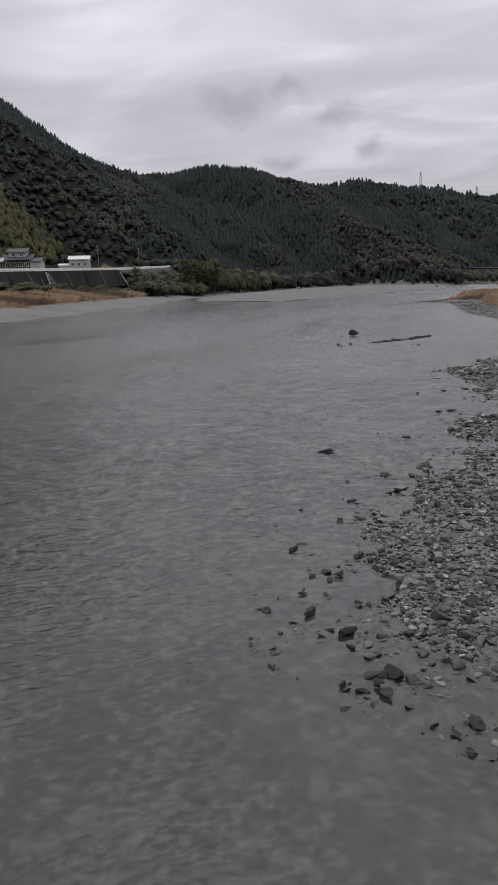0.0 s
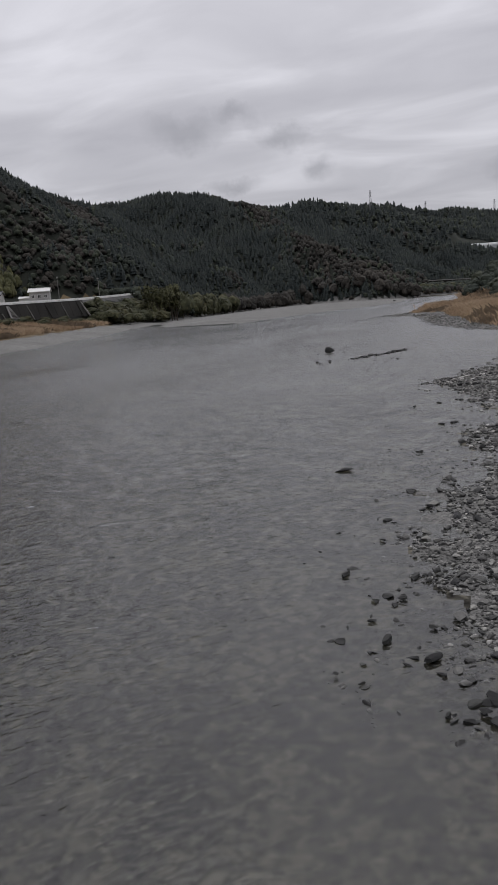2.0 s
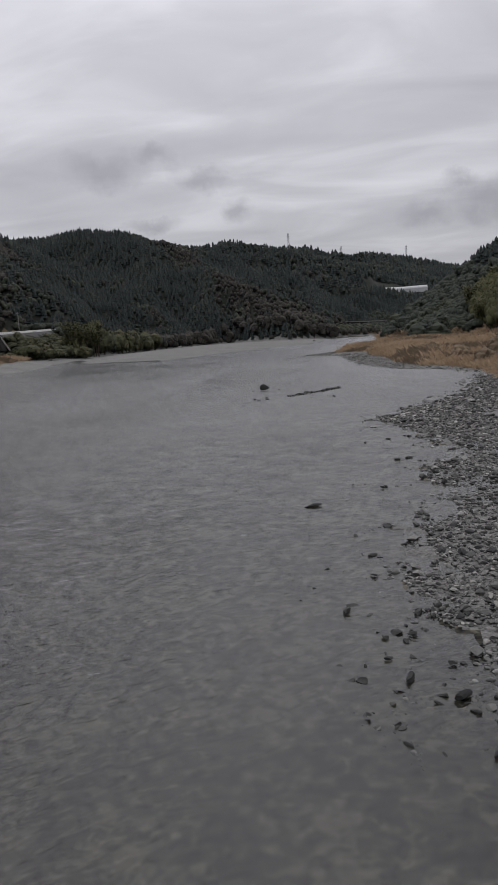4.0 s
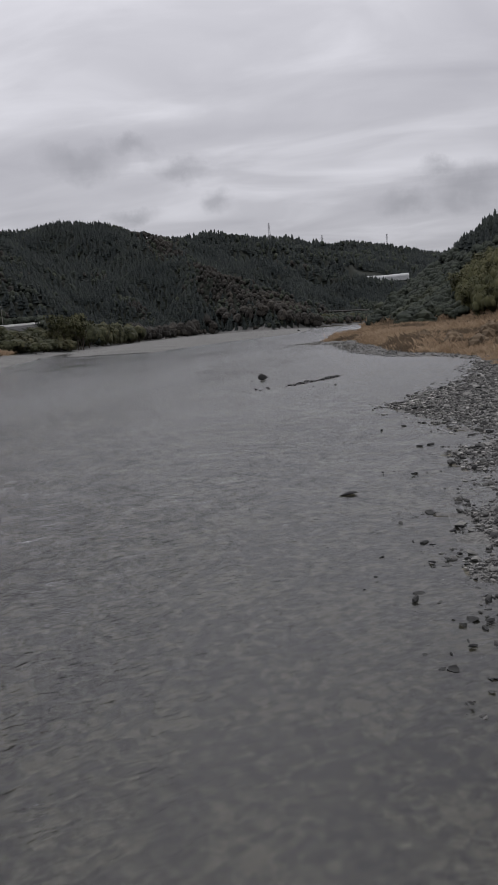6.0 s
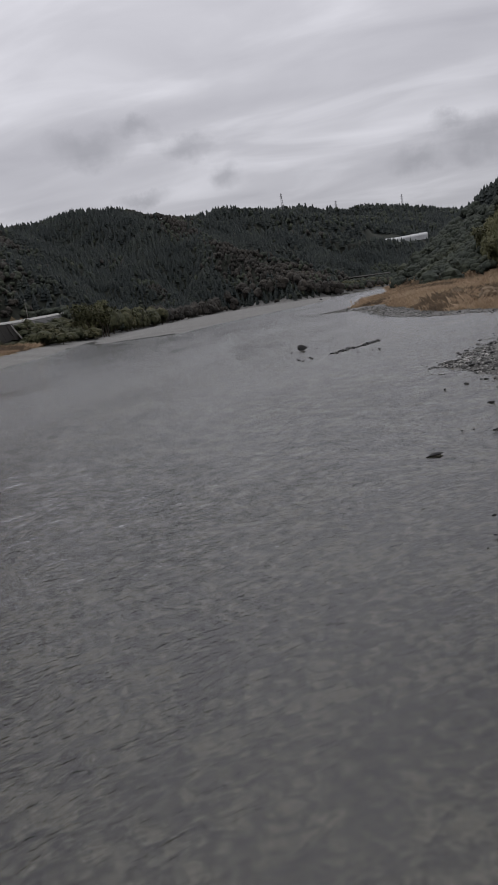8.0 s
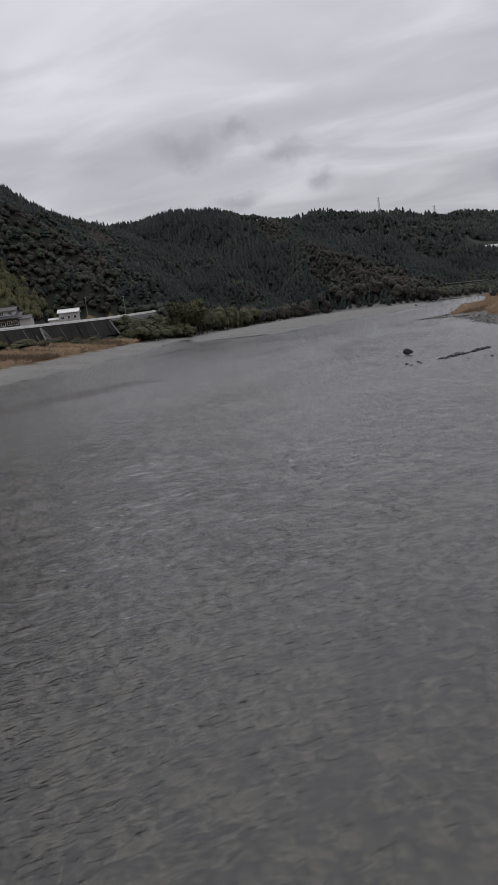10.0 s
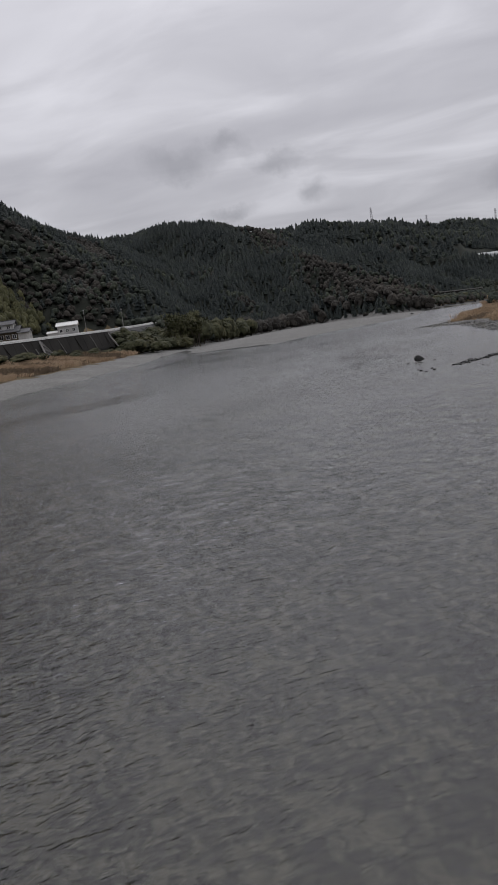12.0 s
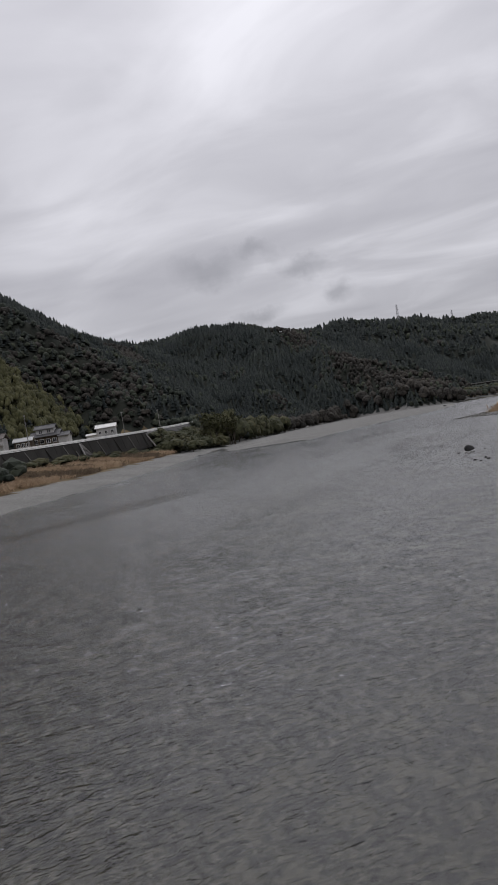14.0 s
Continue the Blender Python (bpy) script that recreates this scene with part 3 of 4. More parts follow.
def make_ground():
    gx = steps((-4000, -760, 90), (-760, -240, 8), (-240, -104, 3.5), (-104, -14, 6), (-14, 12, 0.45), (12, 60, 2.5), (60, 240, 6), (240, 700, 15), (700, 4001, 100))
    gy = steps((-800, -20, 40), (-20, 9, 3), (9, 60, 0.5), (60, 135, 1.6), (135, 560, 4.5), (560, 1300, 8), (1300, 2600, 18), (2600, 4001, 80))
    x, y = np.meshgrid(gx, gy)
    z, hill, dl, df, dr = lie(x.ravel(), y.ravel())
    verts = np.stack([x.ravel(), y.ravel(), z], 1)
    nx, ny = len(gx), len(gy)
    i = (np.arange(ny - 1)[:, None] * nx + np.arange(nx - 1)[None]).ravel()
    faces = np.stack([i, i + 1, i + nx + 1, i + nx], 1)
    shore = np.maximum(np.maximum(dl, df), dr)
    kind = np.full(len(verts), 2)
    kind[(dl > 0) & (dl > 17)] = 1
    kind[(dr > 0) & (dr > 11) & (verts[:, 1] > 70)] = 1
    kind[(dl > 0) & (dl <= 17) | (df > 0) | (dr > 0) & (dr <= 11) | (dr > 0) & (verts[:, 1] <= 70)] = 0
    kind[(dl > 0) & (dl <= 17) | (df > 0)] = 5
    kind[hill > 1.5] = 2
    kind[shore < 0] = 3
    wx, wz, _ = wall_at(verts[:, 1])
    road = (verts[:, 0] < wx - 1) & (verts[:, 0] > wx - 9) & (verts[:, 1] > 60) & (verts[:, 1] < 520)
    kind[road] = 4
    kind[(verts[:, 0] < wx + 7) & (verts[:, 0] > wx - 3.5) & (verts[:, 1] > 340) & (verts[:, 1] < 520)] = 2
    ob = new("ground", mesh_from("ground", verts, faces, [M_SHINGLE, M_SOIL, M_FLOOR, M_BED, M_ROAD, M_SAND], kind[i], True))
    tagged(ob, "river valley floor of grey shingle, reedy banks and wooded hills", "ground", kind="structure")


make_ground()


def make_water():
    """One sheet: a rippled reach by the bar, and the flat river round it."""
    ys = 6.0 * (160 / 6.0) ** np.linspace(0, 1, 540)
    cols = 400
    xl, xr = -28 - 0.72 * ys, 4 + 0.06 * ys
    q = np.linspace(0, 1, cols)
    x = xl[:, None] + (xr - xl)[:, None] * q[None]
    y = np.repeat(ys[:, None], cols, 1)
    gap = np.maximum(np.gradient(ys), (xr - xl) / cols)[:, None]
    r = np.random.default_rng(3)
    z = np.zeros_like(x)
    bend = fbm(x / 6, y / 6, 3) * 5.0
    gust = fbm(x / 22 + 3, y / 40 + 1, 3)
    for k in range(64):
        long = 0.5 * 3.2 ** r.random()
        way = radians(-48) + r.normal(0, 0.32)
        amp = 0.0030 * long**0.8
        fade = np.clip(long / (2.6 * gap) - 0.6, 0, 1)
        local = 0.7 + 0.5 * fbm(x / (4 * long) + 7 * k, y / (4 * long), 2)
        ph = bend * (1.0 if k % 2 else 0.6) + r.uniform(0, 6.28) - (x * math.cos(way) + y * math.sin(way)) * 2 * math.pi / long
        z += amp * fade * local * (np.sin(ph) - 0.45 * np.sin(2 * ph))
    edge = np.clip(np.minimum(q, 1 - q) * 60, 0, 1)[None] * np.clip(np.minimum(ys - 6, 160 - ys) / 3, 0, 1)[:, None]
    shore = np.clip((-shore_distance(RIGHT_BANK, x, y)) / 5, 0.4, 1)
    z *= edge * shore * (0.65 + 0.75 * np.clip((gust - 0.3) / 0.4, 0, 1)) * np.interp(x, [-70, -30, -5], [1.7, 1.3, 0.85]) * np.interp(y, [9, 18, 35, 70], [0.45, 0.45, 0.5, 0.6])
    verts = np.stack([x, y, z], -1).reshape(-1, 3)
    i = (np.arange(len(ys) - 1)[:, None] * cols + np.arange(cols - 1)[None]).ravel()
    faces = np.stack([i, i + 1, i + cols + 1, i + cols], 1)
    a, b, c, d = (xl[0], 6), (xr[0], 6), (xr[-1], 160), (xl[-1], 160)
    rim = [(-330, -800), (420, -800), (420, 1090), (-330, 1090)]
    flat = np.array([(*p, 0.0) for p in (*rim, a, b, c, d)])
    n = len(verts)
    rest = np.array([(0, 1, 5, 4), (1, 2, 6, 5), (2, 3, 7, 6), (3, 0, 4, 7)]) + n
    ob = new("water", mesh_from("water", np.concatenate([verts, flat]), np.concatenate([faces, rest]), [M_WATER], None, True))
    ob.visible_shadow = False
    tagged(ob, "wide grey river, wind-rippled and clear over stones", "river", kind="structure")


make_water()

# ---------- vegetation shapes ----------


def leaf_cloud(n, size, seed, shape, rough=0.42):
    """Loose triangles of leaves, filling a crown given by shape(random) -> places, most of them facing outwards."""
    r = np.random.default_rng(seed)
    c = shape(r, n)
    out = (c - (0, 0, 0.4)) * 1.6 + (0, 0, 0.3) + r.normal(0, rough, (n, 3))
    out /= np.linalg.norm(out, axis=1)[:, None]
    a = np.cross(out, r.normal(size=(n, 3)))
    a /= np.linalg.norm(a, axis=1)[:, None]
    b = np.cross(out, a)
    s = size * r.uniform(0.6, 1.4, (n, 1))
    v = np.stack([c + a * s, c - a * s * 0.6 + b * s * 0.8, c - a * s * 0.6 - b * s * 0.8], 1).reshape(-1, 3)
    return v, np.arange(3 * n).reshape(-1, 3)


def round_crown(r, n):
    """Several lobes in a unit crown 1 high and 1 wide."""
    lobes = np.c_[r.uniform(-0.27, 0.27, (6, 2)), r.uniform(0.2, 0.78, 6)]
    d = r.normal(size=(n, 3))
    d /= np.linalg.norm(d, axis=1)[:, None]
    return lobes[r.integers(0, 6, n)] + d * r.uniform(0.12, 0.26, (n, 1)) * (1, 1, 0.85)


def plume_crown(r, n):
    """Bamboo: leaning plumes out of one clump."""
    k = r.integers(0, 9, n)
    lean = r.normal(0, 0.28, (9, 2))
    h = r.uniform(0.3, 1.0, n) ** 0.7
    p = lean[k] * (h**2.2)[:, None] + r.normal(0, 0.055, (n, 2))
    return np.c_[p, h * (0.95 + 0.1 * r.random(n))]


def conifer(seed, tiers=5, sides=7):
    r = np.random.default_rng(seed)
    v, f = [], []
    for k in range(tiers):
        z0, z1 = 0.08 + 0.86 * k / tiers, min(0.08 + 0.86 * (k + 1.75) / tiers, 1.0)
        rad = 0.5 * (1 - 0.86 * k / tiers)
        b = len(v)
        turn = r.uniform(0, 6)
        for j in range(sides):
            a = turn + j * 2 * math.pi / sides
            q = rad * r.uniform(0.65, 1.2)
            v.append((q * math.cos(a), q * math.sin(a), z0 + r.uniform(-0.05, 0.03)))
        v.append((r.normal(0, 0.02), r.normal(0, 0.02), z1))
        f += [(b + j, b + (j + 1) % sides, b + sides) for j in range(sides)]
    return np.array(v), np.array(f)


def cone_crown(r, n):
    """Cedar: drooping sprays round a spire."""
    h = 1 - np.sqrt(r.random(n))
    ang, rad = r.uniform(0, 6.28, n), (0.46 * (1 - h) ** 0.8 + 0.02) * r.uniform(0.55, 1.05, n)
    return np.c_[np.cos(ang) * rad, np.sin(ang) * rad, 0.06 + 0.94 * h]


def lobed_crown(seed, lobes):
    """Broadleaf crown, 1 high and 1 wide: leafy lobes of uneven size heaped round a core."""
    r = np.random.default_rng(seed)
    bm = bmesh.new()
    bmesh.ops.create_icosphere(bm, subdivisions=1, radius=1.0)
    bm.verts.index_update()
    ball, tri = np.array([v.co[:] for v in bm.verts]), np.array([[q.index for q in p.verts] for p in bm.faces])
    bm.free()
    v, f = [], []
    for k in range(lobes):
        a = 6.28 * (k + r.uniform(-0.3, 0.3)) / max(lobes - 1, 1)
        c = np.array((0.0, 0.0, 0.62)) if k == 0 else np.array((0.24 * math.cos(a), 0.24 * math.sin(a), r.uniform(0.25, 0.62)))
        rad = r.uniform(0.30, 0.36) if k == 0 else r.uniform(0.19, 0.28)
        f.append(tri + len(ball) * k)
        v.append(c + ball * rad * r.uniform(0.78, 1.2, (len(ball), 1)) * (1, 1, 0.95))
    return np.concatenate(v), np.concatenate(f)


def with_sprays(shape, sprays):
    """A crown with loose sprays of leaves on its outside."""
    return np.concatenate([shape[0], sprays[0]]), np.concatenate([shape[1], sprays[1] + len(shape[0])])


CONIFERS = [with_sprays(conifer(12 + s, 6, 8), leaf_cloud(40, 0.07, 12 + s, cone_crown, 0.5)) for s in range(4)]
FAR_CONIFERS = [conifer(20 + s, 4, 6) for s in range(4)]
CROWNS = [with_sprays(lobed_crown(30 + s, 6), leaf_cloud(70, 0.07, 30 + s, round_crown, 0.6)) for s in range(5)]
FAR_CROWNS = [lobed_crown(35 + s, 3) for s in range(5)]
BAMBOOS = [with_sprays(lobed_crown(44 + s, 5), leaf_cloud(90, 0.05, 40 + s, plume_crown)) for s in range(4)]


def stand_on(x, y):
    return lie(x, y)[0]


def in_bamboo(x, y):
    """Where the yellow-green bamboo groves stand."""
    g = np.exp(-(((x + 262) / 38) ** 2 + ((y - 365) / 55) ** 2)) + np.exp(-(((x + 190) / 14) ** 2 + ((y - 445) / 22) ** 2))
    return g + np.exp(-(((x - 75) / 40) ** 2 + ((y - 400) / 75) ** 2)) + 0.8 * np.exp(-(((x - 45) / 22) ** 2 + ((y - 330) / 45) ** 2))


def spur_distance(x, y, lines=(CRESTS[2][0][3:], CRESTS[3][0])):
    """Distance to crest lines: by default the two spurs whose backs carry bare, paler trees."""
    best = np.full(x.shape, 1e9)
    for pts in lines:
        for (ax, ay, _), (bx, by, _) in zip(pts, pts[1:]):
            dx, dy = bx - ax, by - ay
            k = np.clip(((x - ax) * dx + (y - ay) * dy) / (dx * dx + dy * dy), 0, 1)
            best = np.minimum(best, np.hypot(x - ax - k * dx, y - ay - k * dy))
    return best


def spur_side(x, y, pts):
    """Positive on the far side of a spur that comes down towards the river."""
    (ax, ay, _), (bx, by, _) = pts[0], pts[-1]
    return (bx - ax) * (y - ay) - (by - ay) * (x - ax)


def make_forest():
    bands = [("slope", 235, 470, 3.9), ("hillside", 470, 900, 4.6), ("hill", 900, 1330, 6.2), ("ridge", 1330, 1900, 9.2), ("skyline", 1900, 2620, 12.0)]
    for name, y0, y1, s in bands:
        gy = np.arange(y0, y1, s)
        pts = np.concatenate([np.c_[np.arange(-0.82 * y - 20, 0.22 * y + 20, s), np.full(len(np.arange(-0.82 * y - 20, 0.22 * y + 20, s)), y)] for y in gy])
        pts = pts + rng.uniform(-0.48, 0.48, pts.shape) * s
        x, y = pts.T
        z, hill, dl, df, dr = lie(x, y)
        zx, zy = lie(x + 3, y)[0], lie(x, y + 3)[0]
        facing = -((zx - z) / 3 * x + (zy - z) / 3 * y) / np.hypot(x, y)
        woods = (dl > 7) & (y > 452) & (hill <= 2.0) & (x < 140) & (y < 1040)
        keep = ((hill > 2.0) | woods) & ((facing < 0.4) | (rng.random(len(x)) < 0.2))
        keep &= ~((np.abs(x - 15) < 66) & (y > 1435) & (y < 1532))
        x, y, z = x[keep], y[keep], z[keep]
        n = len(x)
        patch = fbm(x / 110 + 40, y / 110, 3) + rng.normal(0, 0.07, n)
        # cedar plantations on the shaded flanks of the two spurs, paler bare woods along their backs and behind them
        for pts in (CRESTS[2][0][3:], CRESTS[3][0]):
            off, side = spur_distance(x, y, (pts,)), spur_side(x, y, pts)
            patch = patch - 0.20 * np.exp(-(((off - 70) / 60) ** 2)) * (side < 0)
            patch = patch + 0.17 * np.exp(-((off / 13) ** 2))
        bam = in_bamboo(x, y) + rng.normal(0, 0.12, n) > 0.55
        kind = np.where(patch < 0.53, 0, np.where(patch < 0.62, 1, 2))
        kind = np.where((kind == 2) & ((y > 1400) | (x > -60)), 1, kind)
        kind = np.where((kind == 1) & (y > 1330) & (rng.random(n) < 0.6), 0, kind)
        kind = np.where((spur_distance(x, y, (CRESTS[0][0], CRESTS[8][0])) < 26) & (rng.random(n) < 0.75), 0, kind)
        kind = np.where(woods[keep], np.where(patch < 0.52, 2, 1), kind)
        kind = np.where((x > -30) & (y < 520) & (kind == 0) & (z < 40), 1, kind)
        kind = np.where(bam & (y < 520) & ((x < 0) | (z < 30)), 3, kind)
        w = s * rng.uniform(1.35, 2.0, n)
        h = np.select([kind == 0, kind == 3], [s * rng.uniform(1.5, 2.3, n), s * rng.uniform(2.0, 2.8, n)], s * rng.uniform(1.2, 1.75, n))
        h, w = np.minimum(h, 17), np.where(kind == 0, w * 0.8, w * (0.9 if s < 5 else 0.75))
        size = np.stack([w, w, h], 1)
        pos = np.stack([x, y, z - 0.08 * h], 1)
        turn = rng.uniform(0, 6.28, n)
        cones = CONIFERS if s < 4 else FAR_CONIFERS
        shapes = cones + (CROWNS if s < 4 else FAR_CROWNS) + BAMBOOS
        pick = np.select([kind == 0, kind == 3], [rng.integers(0, len(cones), n), len(cones) + 5 + rng.integers(0, 4, n)], len(cones) + rng.integers(0, 5, n))
        ob = scatter("forest", shapes, pos, size, turn, pick, [M_CONIFER, M_BROAD, M_BARE, M_BAMBOO], kind, True)
        tagged(ob, "dense winter woods of dark cedars, evergreens and bare trees on a hill", "forest", kind="stuff")


make_forest()


def reed_clump(seed):
    r = np.random.default_rng(seed)
    v, f = [], []
    for k in range(20):
        a, lean = r.uniform(0, 6.28), r.uniform(0.05, 0.6)
        h, wide = r.uniform(0.35, 1.0) ** 0.7, r.uniform(0.007, 0.018)
        ca, sa = math.cos(a), math.sin(a)
        ox, oy = r.normal(0, 0.42, 2)
        b = len(v)
        for q, ww in ((0.0, 1.0), (0.6, 0.9)):
            e = lean * q**1.8
            v += [(ox + ca * e - sa * wide * ww, oy + sa * e + ca * wide * ww, h * q), (ox + ca * e + sa * wide * ww, oy + sa * e - ca * wide * ww, h * q)]
        v.append((ox + ca * lean * 1.35, oy + sa * lean * 1.35, h * (1 - 0.25 * lean)))
        f += [(b, b + 1, b + 3), (b, b + 3, b + 4)]
    return np.array(v), np.array(f)


REEDS = [reed_clump(60 + s) for s in range(6)]


def make_reeds(label, x, y, grown, low, high, brown):
    z, hill, dl, df, dr = lie(x, y)
    n = len(x)
    patch = 0.5 * fbm(x / 5, y / 5, 2) + 0.5 * np.clip(2.4 * fbm(x / 16 + 5, y / 22, 2) - 0.7, 0, 1)
    h = rng.uniform(low, high, n) * (0.35 + 1.3 * patch) * grown
    w = h * rng.uniform(0.7, 1.1, n)
    dark = (fbm(x / 14 + 9, y / 14, 2) + rng.normal(0, 0.04, n) > brown).astype(int)
    ob = scatter("reed_bed", REEDS, np.stack([x, y, z - 0.05], 1), np.stack([w, w, h], 1), rng.uniform(0, 6.28, n), rng.integers(0, 6, n), [M_REED, M_REEDBROWN], dark)
    tagged(ob, label, "reeds", kind="stuff")


def random_in(n, x0, x1, y0, y1):
    return rng.uniform(x0, x1, n), rng.uniform(y0, y1, n)


def reeds_right():
    x, y = random_in(46000, -40, 75, 76, 520)
    z, hill, dl, df, dr = lie(x, y)
    edge = np.interp(y, [76, 82, 92, 105, 122, 142, 157, 197, 243, 262, 296, 520], [12, 12, 11, 6, 1.5, 3.5, 6.5, 10, 9, 14, 5, 2])
    keep = (dr > edge) & (hill < 6) & (rng.random(len(x)) < np.interp(y, [76, 200, 520], [0.9, 0.75, 0.3]))
    make_reeds("tall dry straw-coloured reeds along the river bank", x[keep], y[keep], np.clip(0.4 + (dr - edge)[keep] / 9, 0.4, 1.0), 1.8, 3.0, 0.66)


def reeds_left():
    x, y = random_in(26000, -215, -95, 60, 430)
    z, hill, dl, df, dr = lie(x, y)
    wx, wz, wf = wall_at(y)
    keep = (dl > 17 - 4 * fbm(x / 12, y / 12, 2)) & (x > wx + 1.5) & (rng.random(len(x)) < np.interp(dl, [16, 30, 50], [1, 0.8, 0.5]))
    make_reeds("dry ochre reeds and weeds below the road wall", x[keep], y[keep], 1, 1.0, 2.2, 0.60)


reeds_right()
reeds_left()

# ---------- trees and bushes that stand singly on the banks ----------


def near_crown(seed, n=420):
    return with_sprays(lobed_crown(seed, 7), leaf_cloud(n, 0.05, seed, round_crown, 0.6))


def plume(seed, n=460):
    return leaf_cloud(n, 0.045, seed, plume_crown)


def trunk_mesh(seed, high=0.55):
    r = random.Random(seed)
    bm = bmesh.new()
    p = Vector((0, 0, -0.04))
    for k in range(3):
        q = p + Vector((r.uniform(-0.04, 0.04), r.uniform(-0.04, 0.04), high / 3))
        bar(bm, p, q, 0.06 * (1 - 0.25 * k), sides=6, taper=0.8)
        p = q
    for k in range(4):
        a = r.uniform(0, 6.28)
        bar(bm, p - Vector((0, 0, 0.12)), p + Vector((math.cos(a) * 0.22, math.sin(a) * 0.22, r.uniform(0.08, 0.22))), 0.025, sides=5, taper=0.5)
    me = bpy.data.meshes.new("trunk")
    bm.to_mesh(me)
    bm.free()
    me.materials.append(M_BARK)
    return me


def tree_kind(name, crown, mat, seed, label, category):
    """A tree 1 m high to be copied and sized: trunk and crown."""
    root = tagged(new(name), label, category)
    t = new("trunk", trunk_mesh(seed))
    t.parent = root
    v, f = crown
    c = new("crown", mesh_from("crown", v, f, [mat]))
    c.parent = root
    return root


def plant(kinds, places, group):
    for k, (x, y, w, h) in enumerate(places):
        src = kinds[k % len(kinds)]
        z = float(stand_on(np.array([x]), np.array([y]))[0])
        ob = copy_thing(src, pose(x, y, z - 0.15, 0, 0, (k * 137) % 360) @ Matrix.Diagonal((w, w, h, 1)))
        tagged(ob, group=group)


def remove_kinds(kinds):
    for k in kinds:
        for o in (*k.children, k):
            bpy.data.objects.remove(o)


def bank_trees():
    r = random.Random(11)
    bushes = [tree_kind("bush", near_crown(70 + k), M_BUSH, k, "dark olive bank bush with bare twigs", "bush") for k in range(3)]
    bamboo = [tree_kind("bamboo_clump", plume(80 + k), M_BAMBOO, k, "yellow-green bamboo clump with leaning plumes", "bamboo") for k in range(2)]
    greys = [tree_kind("tree", near_crown(90 + k, 340), M_BARE, k, "grey-brown leafless winter tree on the bank", "tree") for k in range(2)]
    green = [tree_kind("tree", near_crown(95 + k), M_BROAD, k, "dark evergreen tree at the foot of the hill", "tree") for k in range(2)]
    # thicket past the end of the road wall
    plant(bushes, [(-178 + r.uniform(-3, 8) - (y - 345) * 0.16, y, r.uniform(9, 12), r.uniform(6, 9)) for y in np.linspace(350, 440, 14)], "bushes along the bank")
    plant(bushes, [(float(wall_at(y)[0]) + r.uniform(4, 11), y, r.uniform(8, 11), r.uniform(5, 7.5)) for y in np.linspace(347, 444, 30)], "bushes along the bank")
    plant(bushes, [(float(wall_at(y)[0]) + r.uniform(1.5, 8), y, r.uniform(7, 10), r.uniform(4.5, 6.5)) for y in np.linspace(346, 446, 44)], "bushes along the bank")
    plant(bamboo, [(-188 + r.uniform(-5, 4) - (y - 425) * 0.06, y, r.uniform(11, 14), r.uniform(18, 23)) for y in np.linspace(424, 478, 9)], "bamboo past the road")
    plant(bushes, [(-200 + r.uniform(-8, 4) - (y - 470) * 0.05, y, r.uniform(11, 16), r.uniform(15, 21)) for y in np.linspace(470, 640, 22)], "bushes along the bank")
    plant(greys, [(-212 + r.uniform(-14, 4), y, r.uniform(12, 17), r.uniform(13, 19)) for y in np.linspace(640, 880, 22)], "bare trees along the far bank")
    plant(greys, [(x, 890 + r.uniform(-6, 18) + (abs(x + 115) - 30) * 0.2, r.uniform(12, 17), r.uniform(13, 19)) for x in np.linspace(-200, -70, 18)], "bare trees along the far bank")
    plant(bushes, [(x, 945 + r.uniform(-4, 20), r.uniform(11, 16), r.uniform(7, 11)) for x in np.linspace(-66, 30, 10)], "bushes along the far bank")
    # foot of the hill over the reeds
    plant(green, [(4 + r.uniform(-4, 10) + (430 - y) * 0.08, y, r.uniform(8, 12), r.uniform(6, 9)) for y in np.linspace(330, 470, 12)], "trees at the hill foot")
    plant(bamboo, [(38 + r.uniform(-10, 25), y, r.uniform(8, 11), r.uniform(9, 13)) for y in np.linspace(270, 400, 10)], "bamboo on the hill foot")
    plant(green, [(-4 + r.uniform(-2, 6), y, r.uniform(8, 12), r.uniform(6, 9)) for y in np.linspace(480, 740, 16)], "trees at the hill foot")
    # leafy bush among the reeds under the wall
    plant(green[:1], [(-150, 182, 9, 6.5), (-144, 168, 7, 5)], "bushes under the wall")
    plant(bushes, [(float(wall_at(y)[0]) + r.uniform(3, 8), y, r.uniform(4.5, 8), r.uniform(2.2, 4.2)) for y in np.linspace(215, 344, 26)], "bushes under the wall")
    # rusty shrubs in the reed bank
    browns = [tree_kind("bush", near_crown(99 + k), M_REEDBROWN, k, "rusty brown leafless shrub among the dry reeds", "bush") for k in range(2)]
    plant(browns, [(8.5, 160, 4.6, 4.2), (12, 149, 4.2, 3.8), (4, 182, 5, 4), (15, 141, 4, 3.4), (17, 168, 6, 5)], "shrubs in the reeds")
    remove_kinds(bushes + bamboo + greys + green + browns)


bank_trees()

# ---------- road wall, rail, houses ----------


def place(name, x, y, z, turn, label, category, group=""):
    ob = tagged(new(name), label, category, group)
    ob.matrix_world = pose(x, y, z, 0, 0, turn)
    return ob


